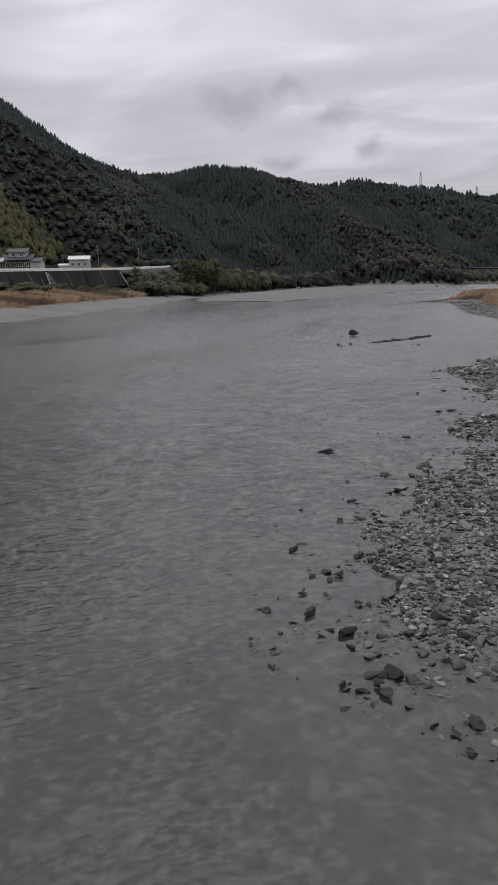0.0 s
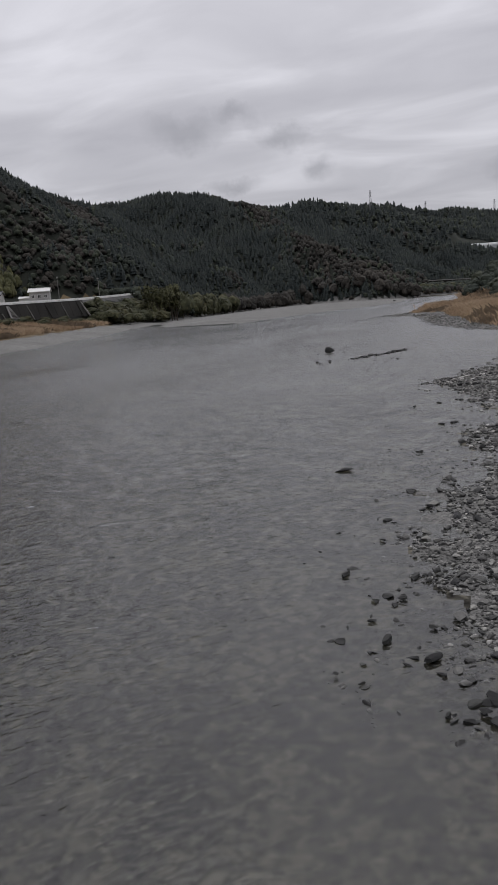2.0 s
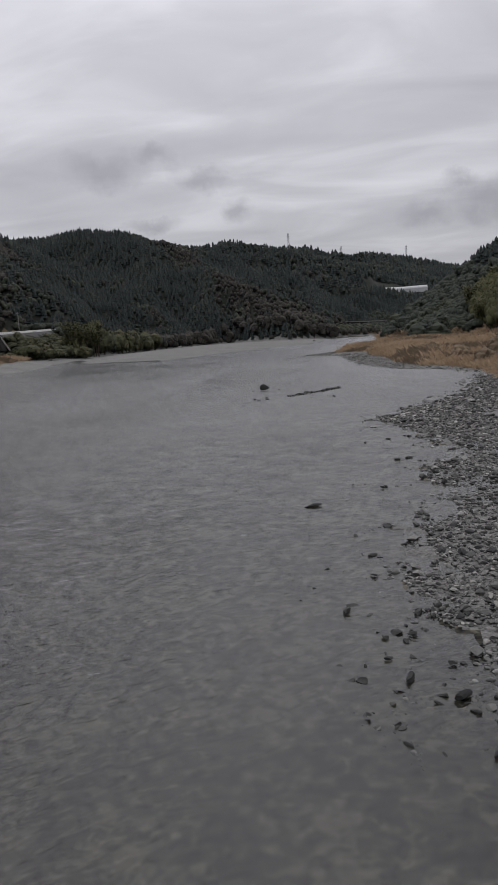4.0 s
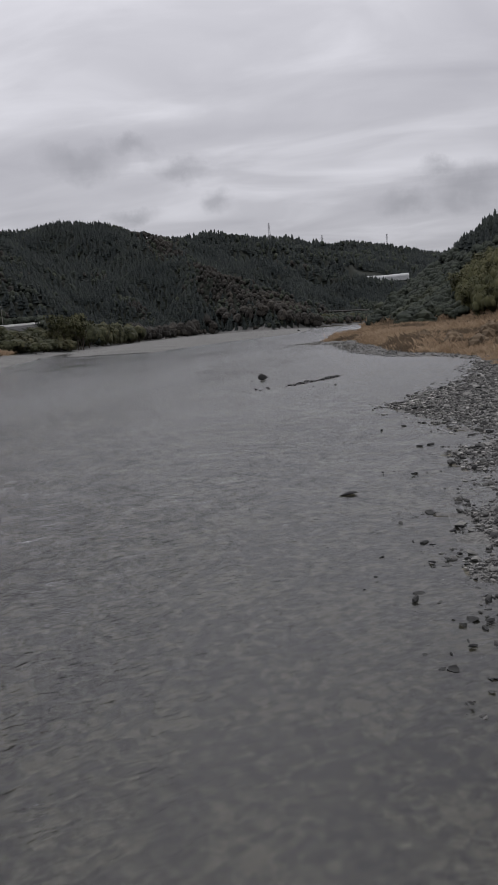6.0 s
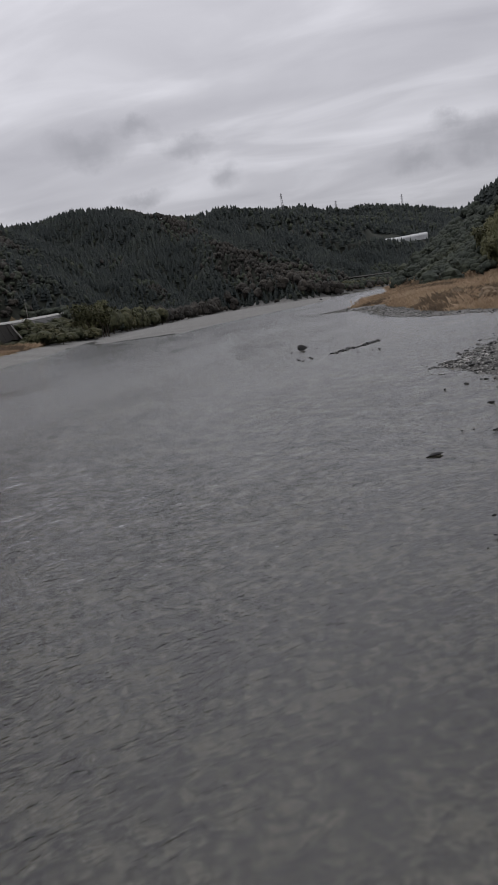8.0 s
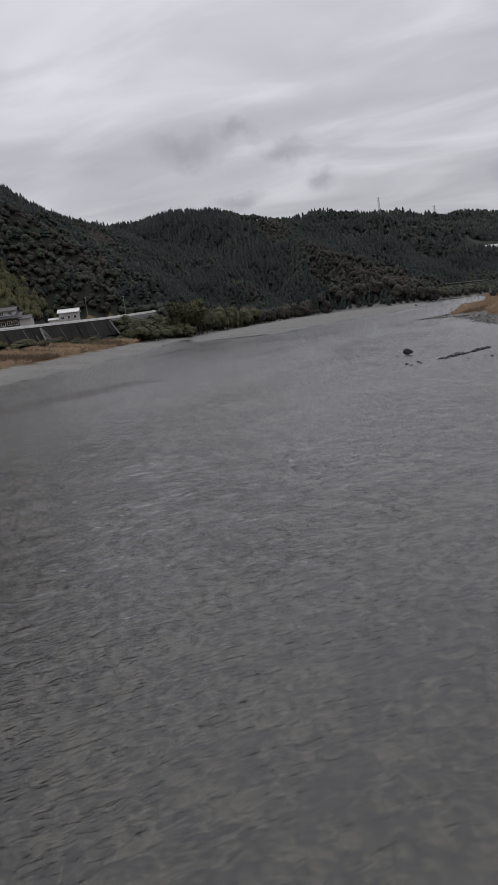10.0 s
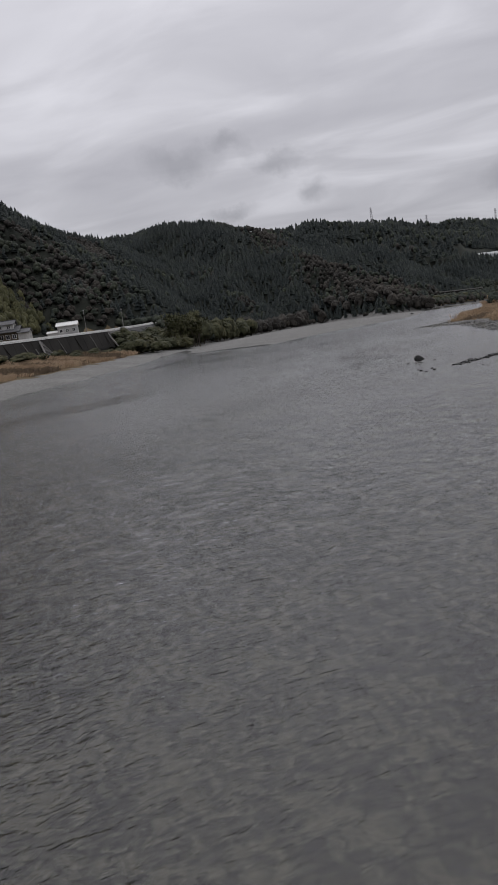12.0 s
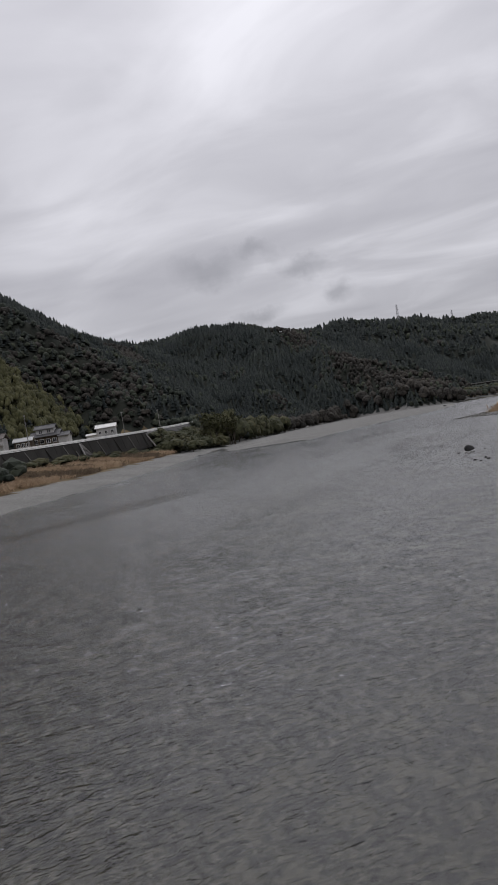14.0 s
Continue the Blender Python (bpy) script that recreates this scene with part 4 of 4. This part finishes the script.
def road_wall():
    root = tagged(new("retaining_wall"), "tall dark weathered concrete road wall with pale ribs", "retaining wall")
    ys = np.linspace(96, 344, 32)
    for k, (a, b) in enumerate(zip(ys, ys[1:])):
        bm = bmesh.new()
        cols = []
        for y in (a + 0.12, b - 0.12):
            x, top, foot = (float(v) for v in wall_at(y))
            cols.append([bm.verts.new(p) for p in ((x - 0.5, y, top), (x, y, top), (x + 2.4, y, foot - 0.8), (x - 0.5, y, foot - 0.8))])
        c, d = cols
        bm.faces.new(c)
        bm.faces.new(d[::-1])
        for i in range(4):
            bm.faces.new((c[i], d[i], d[(i + 1) % 4], c[(i + 1) % 4]))
        bmesh.ops.recalc_face_normals(bm, faces=bm.faces)
        part("panel", bm, M_WALL, root)
        if k % 2 == 0:
            x, top, foot = (float(v) for v in wall_at(a))
            bm = bmesh.new()
            bar(bm, (x + 0.15, a, top - 0.5), (x + 2.55, a + 1.6, foot - 0.6), 0.36)
            part("rib", bm, M_WALL if k % 4 else M_PALE, root)
    x, top, foot = (float(v) for v in wall_at(344))
    bm = bmesh.new()
    bar(bm, (x, 342, top - 0.4), (x + 4.5, 342.5, foot - 0.6), 0.8)
    part("end_rib", bm, M_PALE, root, "pale slanting end of the wall")


def stair_brace():
    """The pale concrete stair that leans against the wall."""
    x, top, foot = (float(v) for v in wall_at(272))
    root = place("stair", x, 272, foot, 0, "pale concrete stair leaning on the dark wall", "stair")
    for y, name in ((-1.6, "stringer"), (1.0, "stringer")):
        bm = bmesh.new()
        bar(bm, (0.5, y * 0.3, top - foot - 0.6), (4.6, y * 2.2, -0.6), 0.75)
        part(name, bm, M_PALE, root)
    for k in range(10):
        q = (k + 0.5) / 10
        bm = box(bmesh.new(), 0.35 + 4.1 * q, 0.85 + 4.1 * q, -0.6 - 2.6 * q, 0.4 + 1.6 * q, (top - foot - 0.7) * (1 - q) - 0.5, (top - foot - 0.7) * (1 - q) - 0.2)
        part("tread", bm, M_PALE, root)
    bm = bmesh.new()
    bar(bm, (3.4, -6.0, -0.2), (2.6, -7.2, 2.6), 0.5)
    part("post", bm, M_PALE, root)


def guard_rail():
    root = tagged(new("guard_rail"), "long pale steel guard rail along the river road", "guard rail")
    ys = np.linspace(96, 446, 88)
    pts = [tuple(float(v) for v in wall_at(y)) for y in ys]
    for (a, pa), (b, pb) in zip(list(zip(ys, pts))[::4], list(zip(ys, pts))[4::4]):
        bm = bmesh.new()
        va = [bm.verts.new((pa[0] - 0.35 + dx, a, pa[1] + dz)) for dx, dz in ((0, 0.42), (0.2, 0.47), (0.14, 0.75), (0.2, 1.03), (0, 1.08))]
        vb = [bm.verts.new((pb[0] - 0.35 + dx, b, pb[1] + dz)) for dx, dz in ((0, 0.42), (0.2, 0.47), (0.14, 0.75), (0.2, 1.03), (0, 1.08))]
        for i in range(5):
            bm.faces.new((va[i], vb[i], vb[(i + 1) % 5], va[(i + 1) % 5]))
        bmesh.ops.recalc_face_normals(bm, faces=bm.faces)
        part("beam", bm, M_RAIL, root)
        bm = bmesh.new()
        box_pts = ((-0.55, 0.0), (0.12, 0.0), (0.12, 0.35), (-0.55, 0.35))
        ca = [bm.verts.new((pa[0] + dx, a, pa[1] + dz)) for dx, dz in box_pts]
        cb = [bm.verts.new((pb[0] + dx, b, pb[1] + dz)) for dx, dz in box_pts]
        for i in range(4):
            bm.faces.new((ca[i], cb[i], cb[(i + 1) % 4], ca[(i + 1) % 4]))
        bmesh.ops.recalc_face_normals(bm, faces=bm.faces)
        part("kerb", bm, M_RAIL, root)
    for y, p in zip(ys, pts):
        bm = box(bmesh.new(), p[0] - 0.45, p[0] - 0.3, y - 0.08, y + 0.08, p[1] + 0.2, p[1] + 0.95)
        part("post", bm, M_RAIL, root)


def window(root, x0, x1, y, z0, z1):
    """A window on a wall that faces -y: glass behind a frame."""
    w = part("window", box(bmesh.new(), x0, x1, y - 0.06, y + 0.02, z0, z1), M_GLASS, root)
    bm = bmesh.new()
    for a, b, c, d in ((x0 - 0.12, x1 + 0.12, z1, z1 + 0.12), (x0 - 0.12, x1 + 0.12, z0 - 0.12, z0), (x0 - 0.12, x0, z0, z1), (x1, x1 + 0.12, z0, z1), ((x0 + x1) / 2 - 0.04, (x0 + x1) / 2 + 0.04, z0, z1)):
        box(bm, a, b, y - 0.12, y + 0.02, c, d)
    part("window_frame", bm, M_RAIL, w)


def gable_roof(root, x0, x1, y0, y1, z, rise, over, mat, name="roof", thick=0.25):
    """A gabled roof whose ridge runs along x."""
    m, d = (y0 + y1) / 2, thick
    out = [(y0 - over, z - over * 0.35), (m, z + rise), (y1 + over, z - over * 0.35), (y1 + over, z - over * 0.35 + d), (m, z + rise + d * 1.3), (y0 - over, z - over * 0.35 + d)]
    r = part(name, prism(bmesh.new(), out, x0 - over, x1 + over), mat, root)
    bm = bmesh.new()
    bar(bm, (x0 - over, m, z + rise + d * 1.4), (x1 + over, m, z + rise + d * 1.4), 0.5)
    part("ridge_cap", bm, mat, r)
    n = max(3, int((x1 - x0 + 2 * over) / 1.2))
    for k in range(n + 1):
        x = x0 - over + (x1 - x0 + 2 * over) * k / n
        bm = bmesh.new()
        bar(bm, (x, y0 - over, z - over * 0.35 + d + 0.03), (x, m, z + rise + d * 1.3 + 0.03), 0.16)
        part("tile_row", bm, mat, r)
    return r


def gable_wall(root, x0, x1, y0, y1, z0, z1, rise, mat, label=""):
    out = [(y0, z0), (y1, z0), (y1, z1), ((y0 + y1) / 2, z1 + rise), (y0, z1)]
    return part("wall", prism(bmesh.new(), out, x0, x1), mat, root, label)


def house_white():
    root = place("house", -201, 327, 15.9, 24, "white rendered house with low roof above the river road", "house", "houses by the road")
    gable_wall(root, -4, 5, -3.5, 3.5, -1, 4.4, 1.3, M_WHITE)
    gable_roof(root, -4, 5, -3.5, 3.5, 4.4, 1.3, 0.6, M_RAIL)
    for x in (-2.4, 0.5, 3.4):
        window(root, x - 0.6, x + 0.6, -3.5, 1.5, 2.8)
    gable_wall(root, -9, -4.03, -3.0, 2.5, -1, 1.7, 0.5, M_WHITE, "white lean-to shed")
    gable_roof(root, -9, -4.6, -3.0, 2.5, 1.7, 0.5, 0.35, M_RAIL, "shed_roof")


def house_tiled():
    root = place("house", -229, 320, 17.3, 20, "old timber house with tiered grey tile roofs and white gables", "house", "houses by the road")
    gable_wall(root, -6.5, 6.5, -5, 5, -1.5, 3.6, 0.2, M_TIMBER)
    gable_roof(root, -6.5, 6.5, -5.2, 5.2, 3.6, 2.3, 0.9, M_TILE, "lower_roof")
    gable_wall(root, -4.2, 4.2, -3.2, 3.2, 4.4, 7.2, 1.3, M_WHITE, "white plaster upper storey")
    gable_roof(root, -4.2, 4.2, -3.2, 3.2, 7.2, 1.5, 0.9, M_TILE, "upper_roof")
    gable_wall(root, 6.55, 11.5, -6.5, 1.0, -1.5, 2.6, 1.4, M_WHITE, "white gabled wing")
    gable_roof(root, 6.9, 11.5, -6.5, 1.0, 2.6, 1.5, 0.6, M_TILE, "wing_roof")
    for x in (-4.5, -1.5, 1.5, 4.5):
        window(root, x - 0.9, x + 0.9, -5, 0.3, 2.2)
    for x in (-2, 2):
        window(root, x - 0.8, x + 0.8, -3.2, 5.2, 6.5)


def house_brown():
    root = place("house", -238, 288, 16.6, 22, "white-walled house with a brown tile roof and balcony", "house", "houses by the road")
    gable_wall(root, -7, 7, -4.5, 4.5, -1.5, 5.4, 0.3, M_WHITE)
    gable_roof(root, -7, 7, -4.5, 4.5, 5.4, 2.0, 0.9, M_BROWNROOF)
    for x in (-4.5, 0, 4.5):
        window(root, x - 0.9, x + 0.9, -4.5, 3.2, 4.5)
        window(root, x - 0.9, x + 0.9, -4.5, 0.4, 2.0)
    b = part("balcony", box(bmesh.new(), 3.0, 7.4, -6.0, -4.52, 2.3, 3.1), M_WHITE, root)


def house_small():
    root = place("house", -229, 301, 16.4, 24, "low wooden house with a pale metal roof", "house", "houses by the road")
    gable_wall(root, -4, 4, -3, 3, -1.5, 3.2, 0.2, M_TIMBER)
    gable_roof(root, -4, 4, -3, 3, 3.2, 1.4, 0.6, M_SHEET)
    for x in (-2.2, 0, 2.2):
        window(root, x - 0.7, x + 0.7, -3, 0.6, 2.2)


def pole(x, y, z, high, arms):
    root = place("utility_pole", x, y, z, -40, "grey concrete utility pole with crossarms", "utility pole", "poles along the road")
    bm = bmesh.new()
    bar(bm, (0, 0, -0.5), (0, 0, high), 0.42, sides=8, taper=0.6)
    part("shaft", bm, M_PALE, root)
    for k in range(arms):
        a = part("crossarm", box(bmesh.new(), -1.1, 1.1, -0.08, 0.08, high - 0.7 - k * 1.1, high - 0.55 - k * 1.1), M_STEEL, root)
        for dx in (-0.95, -0.4, 0.4, 0.95):
            bm = bmesh.new()
            bar(bm, (dx, 0, high - 0.55 - k * 1.1), (dx, 0, high - 0.25 - k * 1.1), 0.12, sides=6)
            part("insulator", bm, M_WHITE, a)
    if arms > 1:
        bm = bmesh.new()
        bar(bm, (0.5, 0, high - 4.2), (0.5, 0, high - 3.1), 0.6, sides=8)
        part("transformer", bm, M_STEEL, root)


def pylon(x, y, z, high):
    root = place("pylon", x, y, z, 25, "lattice steel power pylon on the ridge", "pylon", "pylons on the ridge")
    half = high * 0.075
    for sx in (-1, 1):
        for sy in (-1, 1):
            bm = bmesh.new()
            bar(bm, (sx * half, sy * half, -4), (sx * half * 0.28, sy * half * 0.28, high), 0.55)
            part("leg", bm, M_STEEL, root)
    for k in range(6):
        for s in (-1, 1):
            for side in range(2):
                z0, z1 = high * k / 6, high * (k + 1) / 6
                h0, h1 = half * (1 - 0.72 * k / 6), half * (1 - 0.72 * (k + 1) / 6)
                bm = bmesh.new()
                a, b = ((-h0, s * h0, z0), (h1, s * h1, z1)) if side else ((s * h0, -h0, z0), (s * h1, h1, z1))
                bar(bm, a, b, 0.35)
                part("brace", bm, M_STEEL, root)
    for q, w in ((0.68, 5.0), (0.8, 4.4), (0.92, 3.6)):
        bm = bmesh.new()
        bar(bm, (-w, 0, high * q), (w, 0, high * q), 0.5)
        bar(bm, (-w, 0, high * q), (0, 0, high * q + 2), 0.3)
        bar(bm, (w, 0, high * q), (0, 0, high * q + 2), 0.3)
        part("crossarm", bm, M_STEEL, root)


def greenhouses():
    for k in range(6):
        x = -25 + k * 15.5
        z = 79.0 + (-2.0, -2.4, -3.0, -3.0, -2.6, -2.4)[k]
        root = place("greenhouse", x, 1490, z, 4, "long pale plastic greenhouse on a hill terrace", "greenhouse", "greenhouses on the hill")
        bm = bmesh.new()
        out = [(-14, -6), (14, -6)] + [(14 * math.cos(a), 1.5 + 5.0 * math.sin(a)) for a in np.linspace(0, math.pi, 9)]
        part("cover", prism(bm, out, -7.6, 7.6), M_SHEET, root)
        for e in (-7.6, 7.6):
            bm = bmesh.new()
            arc = [(e, 14 * math.cos(a), 1.5 + 5.1 * math.sin(a)) for a in np.linspace(0, math.pi, 9)]
            for a, b in zip(arc, arc[1:]):
                bar(bm, a, b, 0.4)
            part("end_hoop", bm, M_STEEL, root)


def far_road():
    root = tagged(new("road_bridge"), "distant pale concrete road parapet over dark piers", "road bridge")
    n = 8
    for k in range(n):
        xa, xb = -76 + 64 * k / n, -76 + 64 * (k + 1) / n
        za, zb = 19.6 - 1.8 * k / n, 19.6 - 1.8 * (k + 1) / n
        bm = bmesh.new()
        bar(bm, (xa, 1050, za), (xb, 1050, zb), 1.3)
        part("parapet", bm, M_PALE, root)
        part("panel", box(bmesh.new(), xa, xb, 1050.7, 1052, 2, zb - 0.6), M_WALL, root)
        part("pier", box(bmesh.new(), xa - 0.6, xa + 0.6, 1049.6, 1050.6, 2, za - 0.7), M_WALL, root)


def hut():
    root = place("hut", -238, 812, 8.0, 10, "small white hut among the bank trees", "hut")
    gable_wall(root, -4, 4, -2.5, 2.5, -3, 3.4, 0.2, M_WHITE)
    gable_roof(root, -4, 4, -2.5, 2.5, 3.4, 1.2, 0.4, M_SHEET)


road_wall()
stair_brace()
guard_rail()
house_white()
house_tiled()
house_brown()
house_small()
pole(-199.5, 262, 14.0, 14.5, 2)
pole(-198, 340, 15.2, 12.0, 1)
pole(-207, 400, 16.6, 11.5, 1)
pylon(-284, 2207, 243, 44)
pylon(-147, 2362, 224, 34)
pylon(43, 2400, 210, 38)
greenhouses()
far_road()
hut()

# ---------- stones ----------


def stone_shape(seed, level=2, flat=0.55):
    """A water-worn stone about 1 m across: rounded, with a few broken faces."""
    bm = bmesh.new()
    bmesh.ops.create_icosphere(bm, subdivisions=level, radius=0.5)
    r = random.Random(seed)
    cuts = [(Vector((r.gauss(0, 1), r.gauss(0, 1), r.gauss(0, 1))).normalized(), r.uniform(0.15, 0.38)) for _ in range(9)]
    wide = r.uniform(0.62, 0.95)
    for v in bm.verts:
        for n, d in cuts:
            over = v.co.dot(n) - d
            if over > 0:
                v.co -= n * over * 0.95
        v.co *= 1 + 0.16 * noise.noise(v.co * 3.1 + Vector((seed * 3.7, 0, 0)))
        v.co.y *= wide
        v.co.z *= flat
    return bm


def stone_mesh(seed, mat, level=2, flat=0.55):
    bm = stone_shape(seed, level, flat)
    for f in bm.faces:
        f.smooth = level > 2
    me = bpy.data.meshes.new("stone")
    bm.to_mesh(me)
    bm.free()
    me.materials.append(mat)
    return me


def stone_arrays(seed, level, flat):
    bm = stone_shape(seed, level, flat)
    bm.verts.index_update()
    v, f = np.array([v.co[:] for v in bm.verts]), np.array([[q.index for q in p.verts] for p in bm.faces])
    bm.free()
    return v, f


# loose stones standing in the shallows: x, y, width
SHALLOWS = [(-7.2, 25.3, 0.2), (-6.3, 21.3, 0.42), (-7.4, 23.1, 0.17), (-5.7, 26.9, 0.42), (-5.6, 24.6, 0.27), (-5.1, 24.9, 0.23), (-5.7, 16.9, 0.37), (-5.1, 18.1, 0.26), (-4.6, 17.0, 0.42), (-5.0, 15.8, 0.2), (-4.9, 14.9, 0.18), (-5.5, 15.2, 0.15), (-4.9, 19.8, 0.46), (-5.2, 19.4, 0.3), (-4.5, 19.6, 0.3), (-4.3, 21.3, 0.48), (-3.6, 17.9, 0.3), (-3.5, 16.2, 0.48), (-3.3, 15.6, 0.27), (-2.2, 14.7, 0.58), (-2.2, 13.8, 0.4), (-2.7, 13.8, 0.28), (-3.1, 13.9, 0.22), (-2.4, 14.1, 0.32), (-1.2, 13.0, 0.19), (-0.8, 12.8, 0.24), (-0.5, 13.3, 0.34), (-0.5, 12.3, 0.28)]
OFFSHORE = [(-5.4, 39.0, 0.35), (-6.9, 54.6, 0.35), (-5.3, 56.3, 0.5), (-3.6, 32.1, 0.3), (-4.3, 28.7, 0.42), (-5.2, 31.1, 0.6), (-24.7, 109.4, 0.6), (-21.9, 95, 0.5), (-21.2, 93.4, 0.55), (-20.4, 95, 0.6), (-20.8, 97, 0.4), (-22.4, 97, 0.4), (-21.3, 111.5, 0.45), (-12.1, 95.2, 0.5), (-14.8, 94.7, 0.35), (-12.9, 96.2, 0.3), (-5.5, 38.7, 0.3), (-4.0, 47.8, 0.57), (-4.7, 47.2, 0.5), (-7.0, 39.5, 0.2), (-6.4, 39.8, 0.16)]


def water_stones():
    shapes = [stone_mesh(k, M_DARKSTONE, 2, 0.6) for k in range(7)]
    for k, (x, y, w) in enumerate(SHALLOWS + OFFSHORE):
        ob = new("stone", shapes[k % 7])
        ob.matrix_world = pose(x, y, 0.02 + 0.03 * (k % 3), 0, 0, (k * 77) % 360) @ Matrix.Diagonal((w * 1.2, w * 1.1, w * 0.7, 1))
        tagged(ob, "wet dark rounded stone standing in the shallow water", "stone", "stones in the shallows")
    r = random.Random(8)
    for k, (x, y, w) in enumerate(SHALLOWS * 2):
        q = w * r.uniform(0.35, 0.7)
        ob = new("stone", shapes[(k * 3 + 1) % 7])
        ob.matrix_world = pose(x + r.gauss(0, 0.35), y + r.gauss(0, 0.4), 0.0, r.gauss(0, 12), r.gauss(0, 12), r.uniform(0, 360)) @ Matrix.Diagonal((q * 1.3, q, q * 0.7, 1))
        tagged(ob, "small wet stone beside larger ones in the shallows", "stone", "stones in the shallows")
    boulder = new("boulder", stone_mesh(46, M_DARKSTONE, 3, 0.85))
    boulder.matrix_world = pose(-23.2, 111, 0.35, 0, 0, 30) @ Matrix.Diagonal((1.75, 1.75, 1.55, 1))
    tagged(boulder, "large dark boulder standing alone in the river", "boulder")
    slab = new("boulder", stone_mesh(42, M_DARKSTONE, 3, 0.34))
    slab.matrix_world = pose(-8.65, 34.9, 0.05, 3, -6, 12) @ Matrix.Diagonal((1.15, 0.75, 0.8, 1))
    tagged(slab, "flat dark slab of rock just above the water", "boulder")
    far = new("boulder", stone_mesh(43, M_DARKSTONE, 2, 0.6))
    far.matrix_world = pose(-71.5, 672, 0.4, 0, 0, 0) @ Matrix.Diagonal((5.0, 3.5, 4.0, 1))
    tagged(far, "dark rock at the tail of the far shingle bar", "boulder")
    r = random.Random(5)
    for k in range(64):
        q = r.random() ** 0.8
        w = r.uniform(0.35, 1.0)
        ob = new("stone", shapes[k % 7])
        ob.matrix_world = pose(-18.2 + 5.8 * q + r.gauss(0, 0.15), 97.6 + 12.0 * q + r.gauss(0, 0.6), 0.03, 0, 0, r.uniform(0, 360)) @ Matrix.Diagonal((w * 1.2, w, w * 0.8, 1))
        tagged(ob, "dark stone in a low row breaking the river surface", "stone", "row of stones in the river")


water_stones()


def bar_stones():
    """The shingle bar: the largest near stones one by one, the rest joined."""
    n = 100000
    y = 12.2 + (126 - 12.2) * rng.random(n) ** 1.35
    x = rng.uniform(-8.5, 9, n) + np.interp(y, [12, 90, 126], [0, 0, 5])
    z, hill, dl, df, dr = lie(x, y)
    gap = fbm(x / 1.3 + 3, y / 1.3, 2)
    fringe = np.interp(y, [14, 19, 60, 126], [3.2, 1.6, 1.8, 2.4])
    keep = (dr > -fringe) & (dr < 9.5) & (rng.random(n) < np.interp(dr / fringe, [-1, -0.25, 0.3, 0.8], [0.06, 0.4, 0.9, 1.0])) & (gap > np.interp(dr / fringe, [-1, 0, 0.6, 1.2], [0.58, 0.47, 0.32, 0.0]) - np.interp(y, [16, 19], [0.09, 0]))
    x, y, z, dr = x[keep], y[keep], z[keep], dr[keep]
    n = len(x)
    w = np.clip(np.exp(rng.normal(math.log(0.098), 0.55, n)), 0.05, 0.5) * np.interp(y, [12, 60, 126], [1, 1.35, 1.9])
    z = np.maximum(z, -0.05) + w * 0.15
    near = np.argsort(-w * (y < 34) * (x < 2.5) * (x > -7))[:300]
    rest = np.setdiff1d(np.arange(n), near)
    shapes = [stone_mesh(10 + k, M_PIECE, 2, 0.62) for k in range(8)]
    root = tagged(new("shingle_bar"), "grey shingle bar of rounded river stones, wet at its edge", "shingle bar")
    for k, i in enumerate(near):
        ob = new("stone", shapes[k % 8])
        ob.parent = root
        ob.matrix_world = pose(x[i], y[i], z[i], rng.normal(0, 9), rng.normal(0, 9), rng.uniform(0, 360)) @ Matrix.Diagonal((w[i] * 1.25, w[i] * 1.1, w[i] * 1.0, 1))
    close = rest[y[rest] < 22]
    beyond = rest[y[rest] >= 22]
    for some, level, label in ((close, 2, "near"), (beyond, 1, "far")):
        shp = [stone_arrays(50 + k, level, 0.62) for k in range(8)]
        q = w[some]
        ob = scatter("shingle", shp, np.stack([x[some], y[some], z[some]], 1), np.stack([q * 1.25, q * 1.1, q * rng.uniform(0.7, 1.2, len(q))], 1), rng.uniform(0, 6.28, len(q)), rng.integers(0, 8, len(q)), [M_STONE], np.zeros(len(q), int), False)
        ob.parent = root
        tagged(ob, kind="stuff")


bar_stones()


def spit_stones():
    """Stones along the foot of the reed bank and its spit."""
    n = 26000
    x, y = random_in(n, -42, 14, 104, 300)
    z, hill, dl, df, dr = lie(x, y)
    keep = (dr > -1.6) & (dr < 10) & (rng.random(n) < np.interp(dr, [-1.6, 0.5, 3, 10], [0.25, 0.9, 0.8, 0.5]))
    x, y, z = x[keep], y[keep], z[keep]
    w = np.clip(np.exp(rng.normal(math.log(0.34), 0.45, len(x))), 0.15, 1.2)
    shp = [stone_arrays(70 + k, 1, 0.5) for k in range(6)]
    ob = scatter("shore_stones", shp, np.stack([x, y, np.maximum(z, -0.1) + 0.05], 1), np.stack([w * 1.3, w, w * 0.8], 1), rng.uniform(0, 6.28, len(w)), rng.integers(0, 6, len(w)), [M_STONE], np.zeros(len(w), int), True)
    tagged(ob, "dark wet stones along the foot of the reed bank", "stones", kind="stuff")


spit_stones()
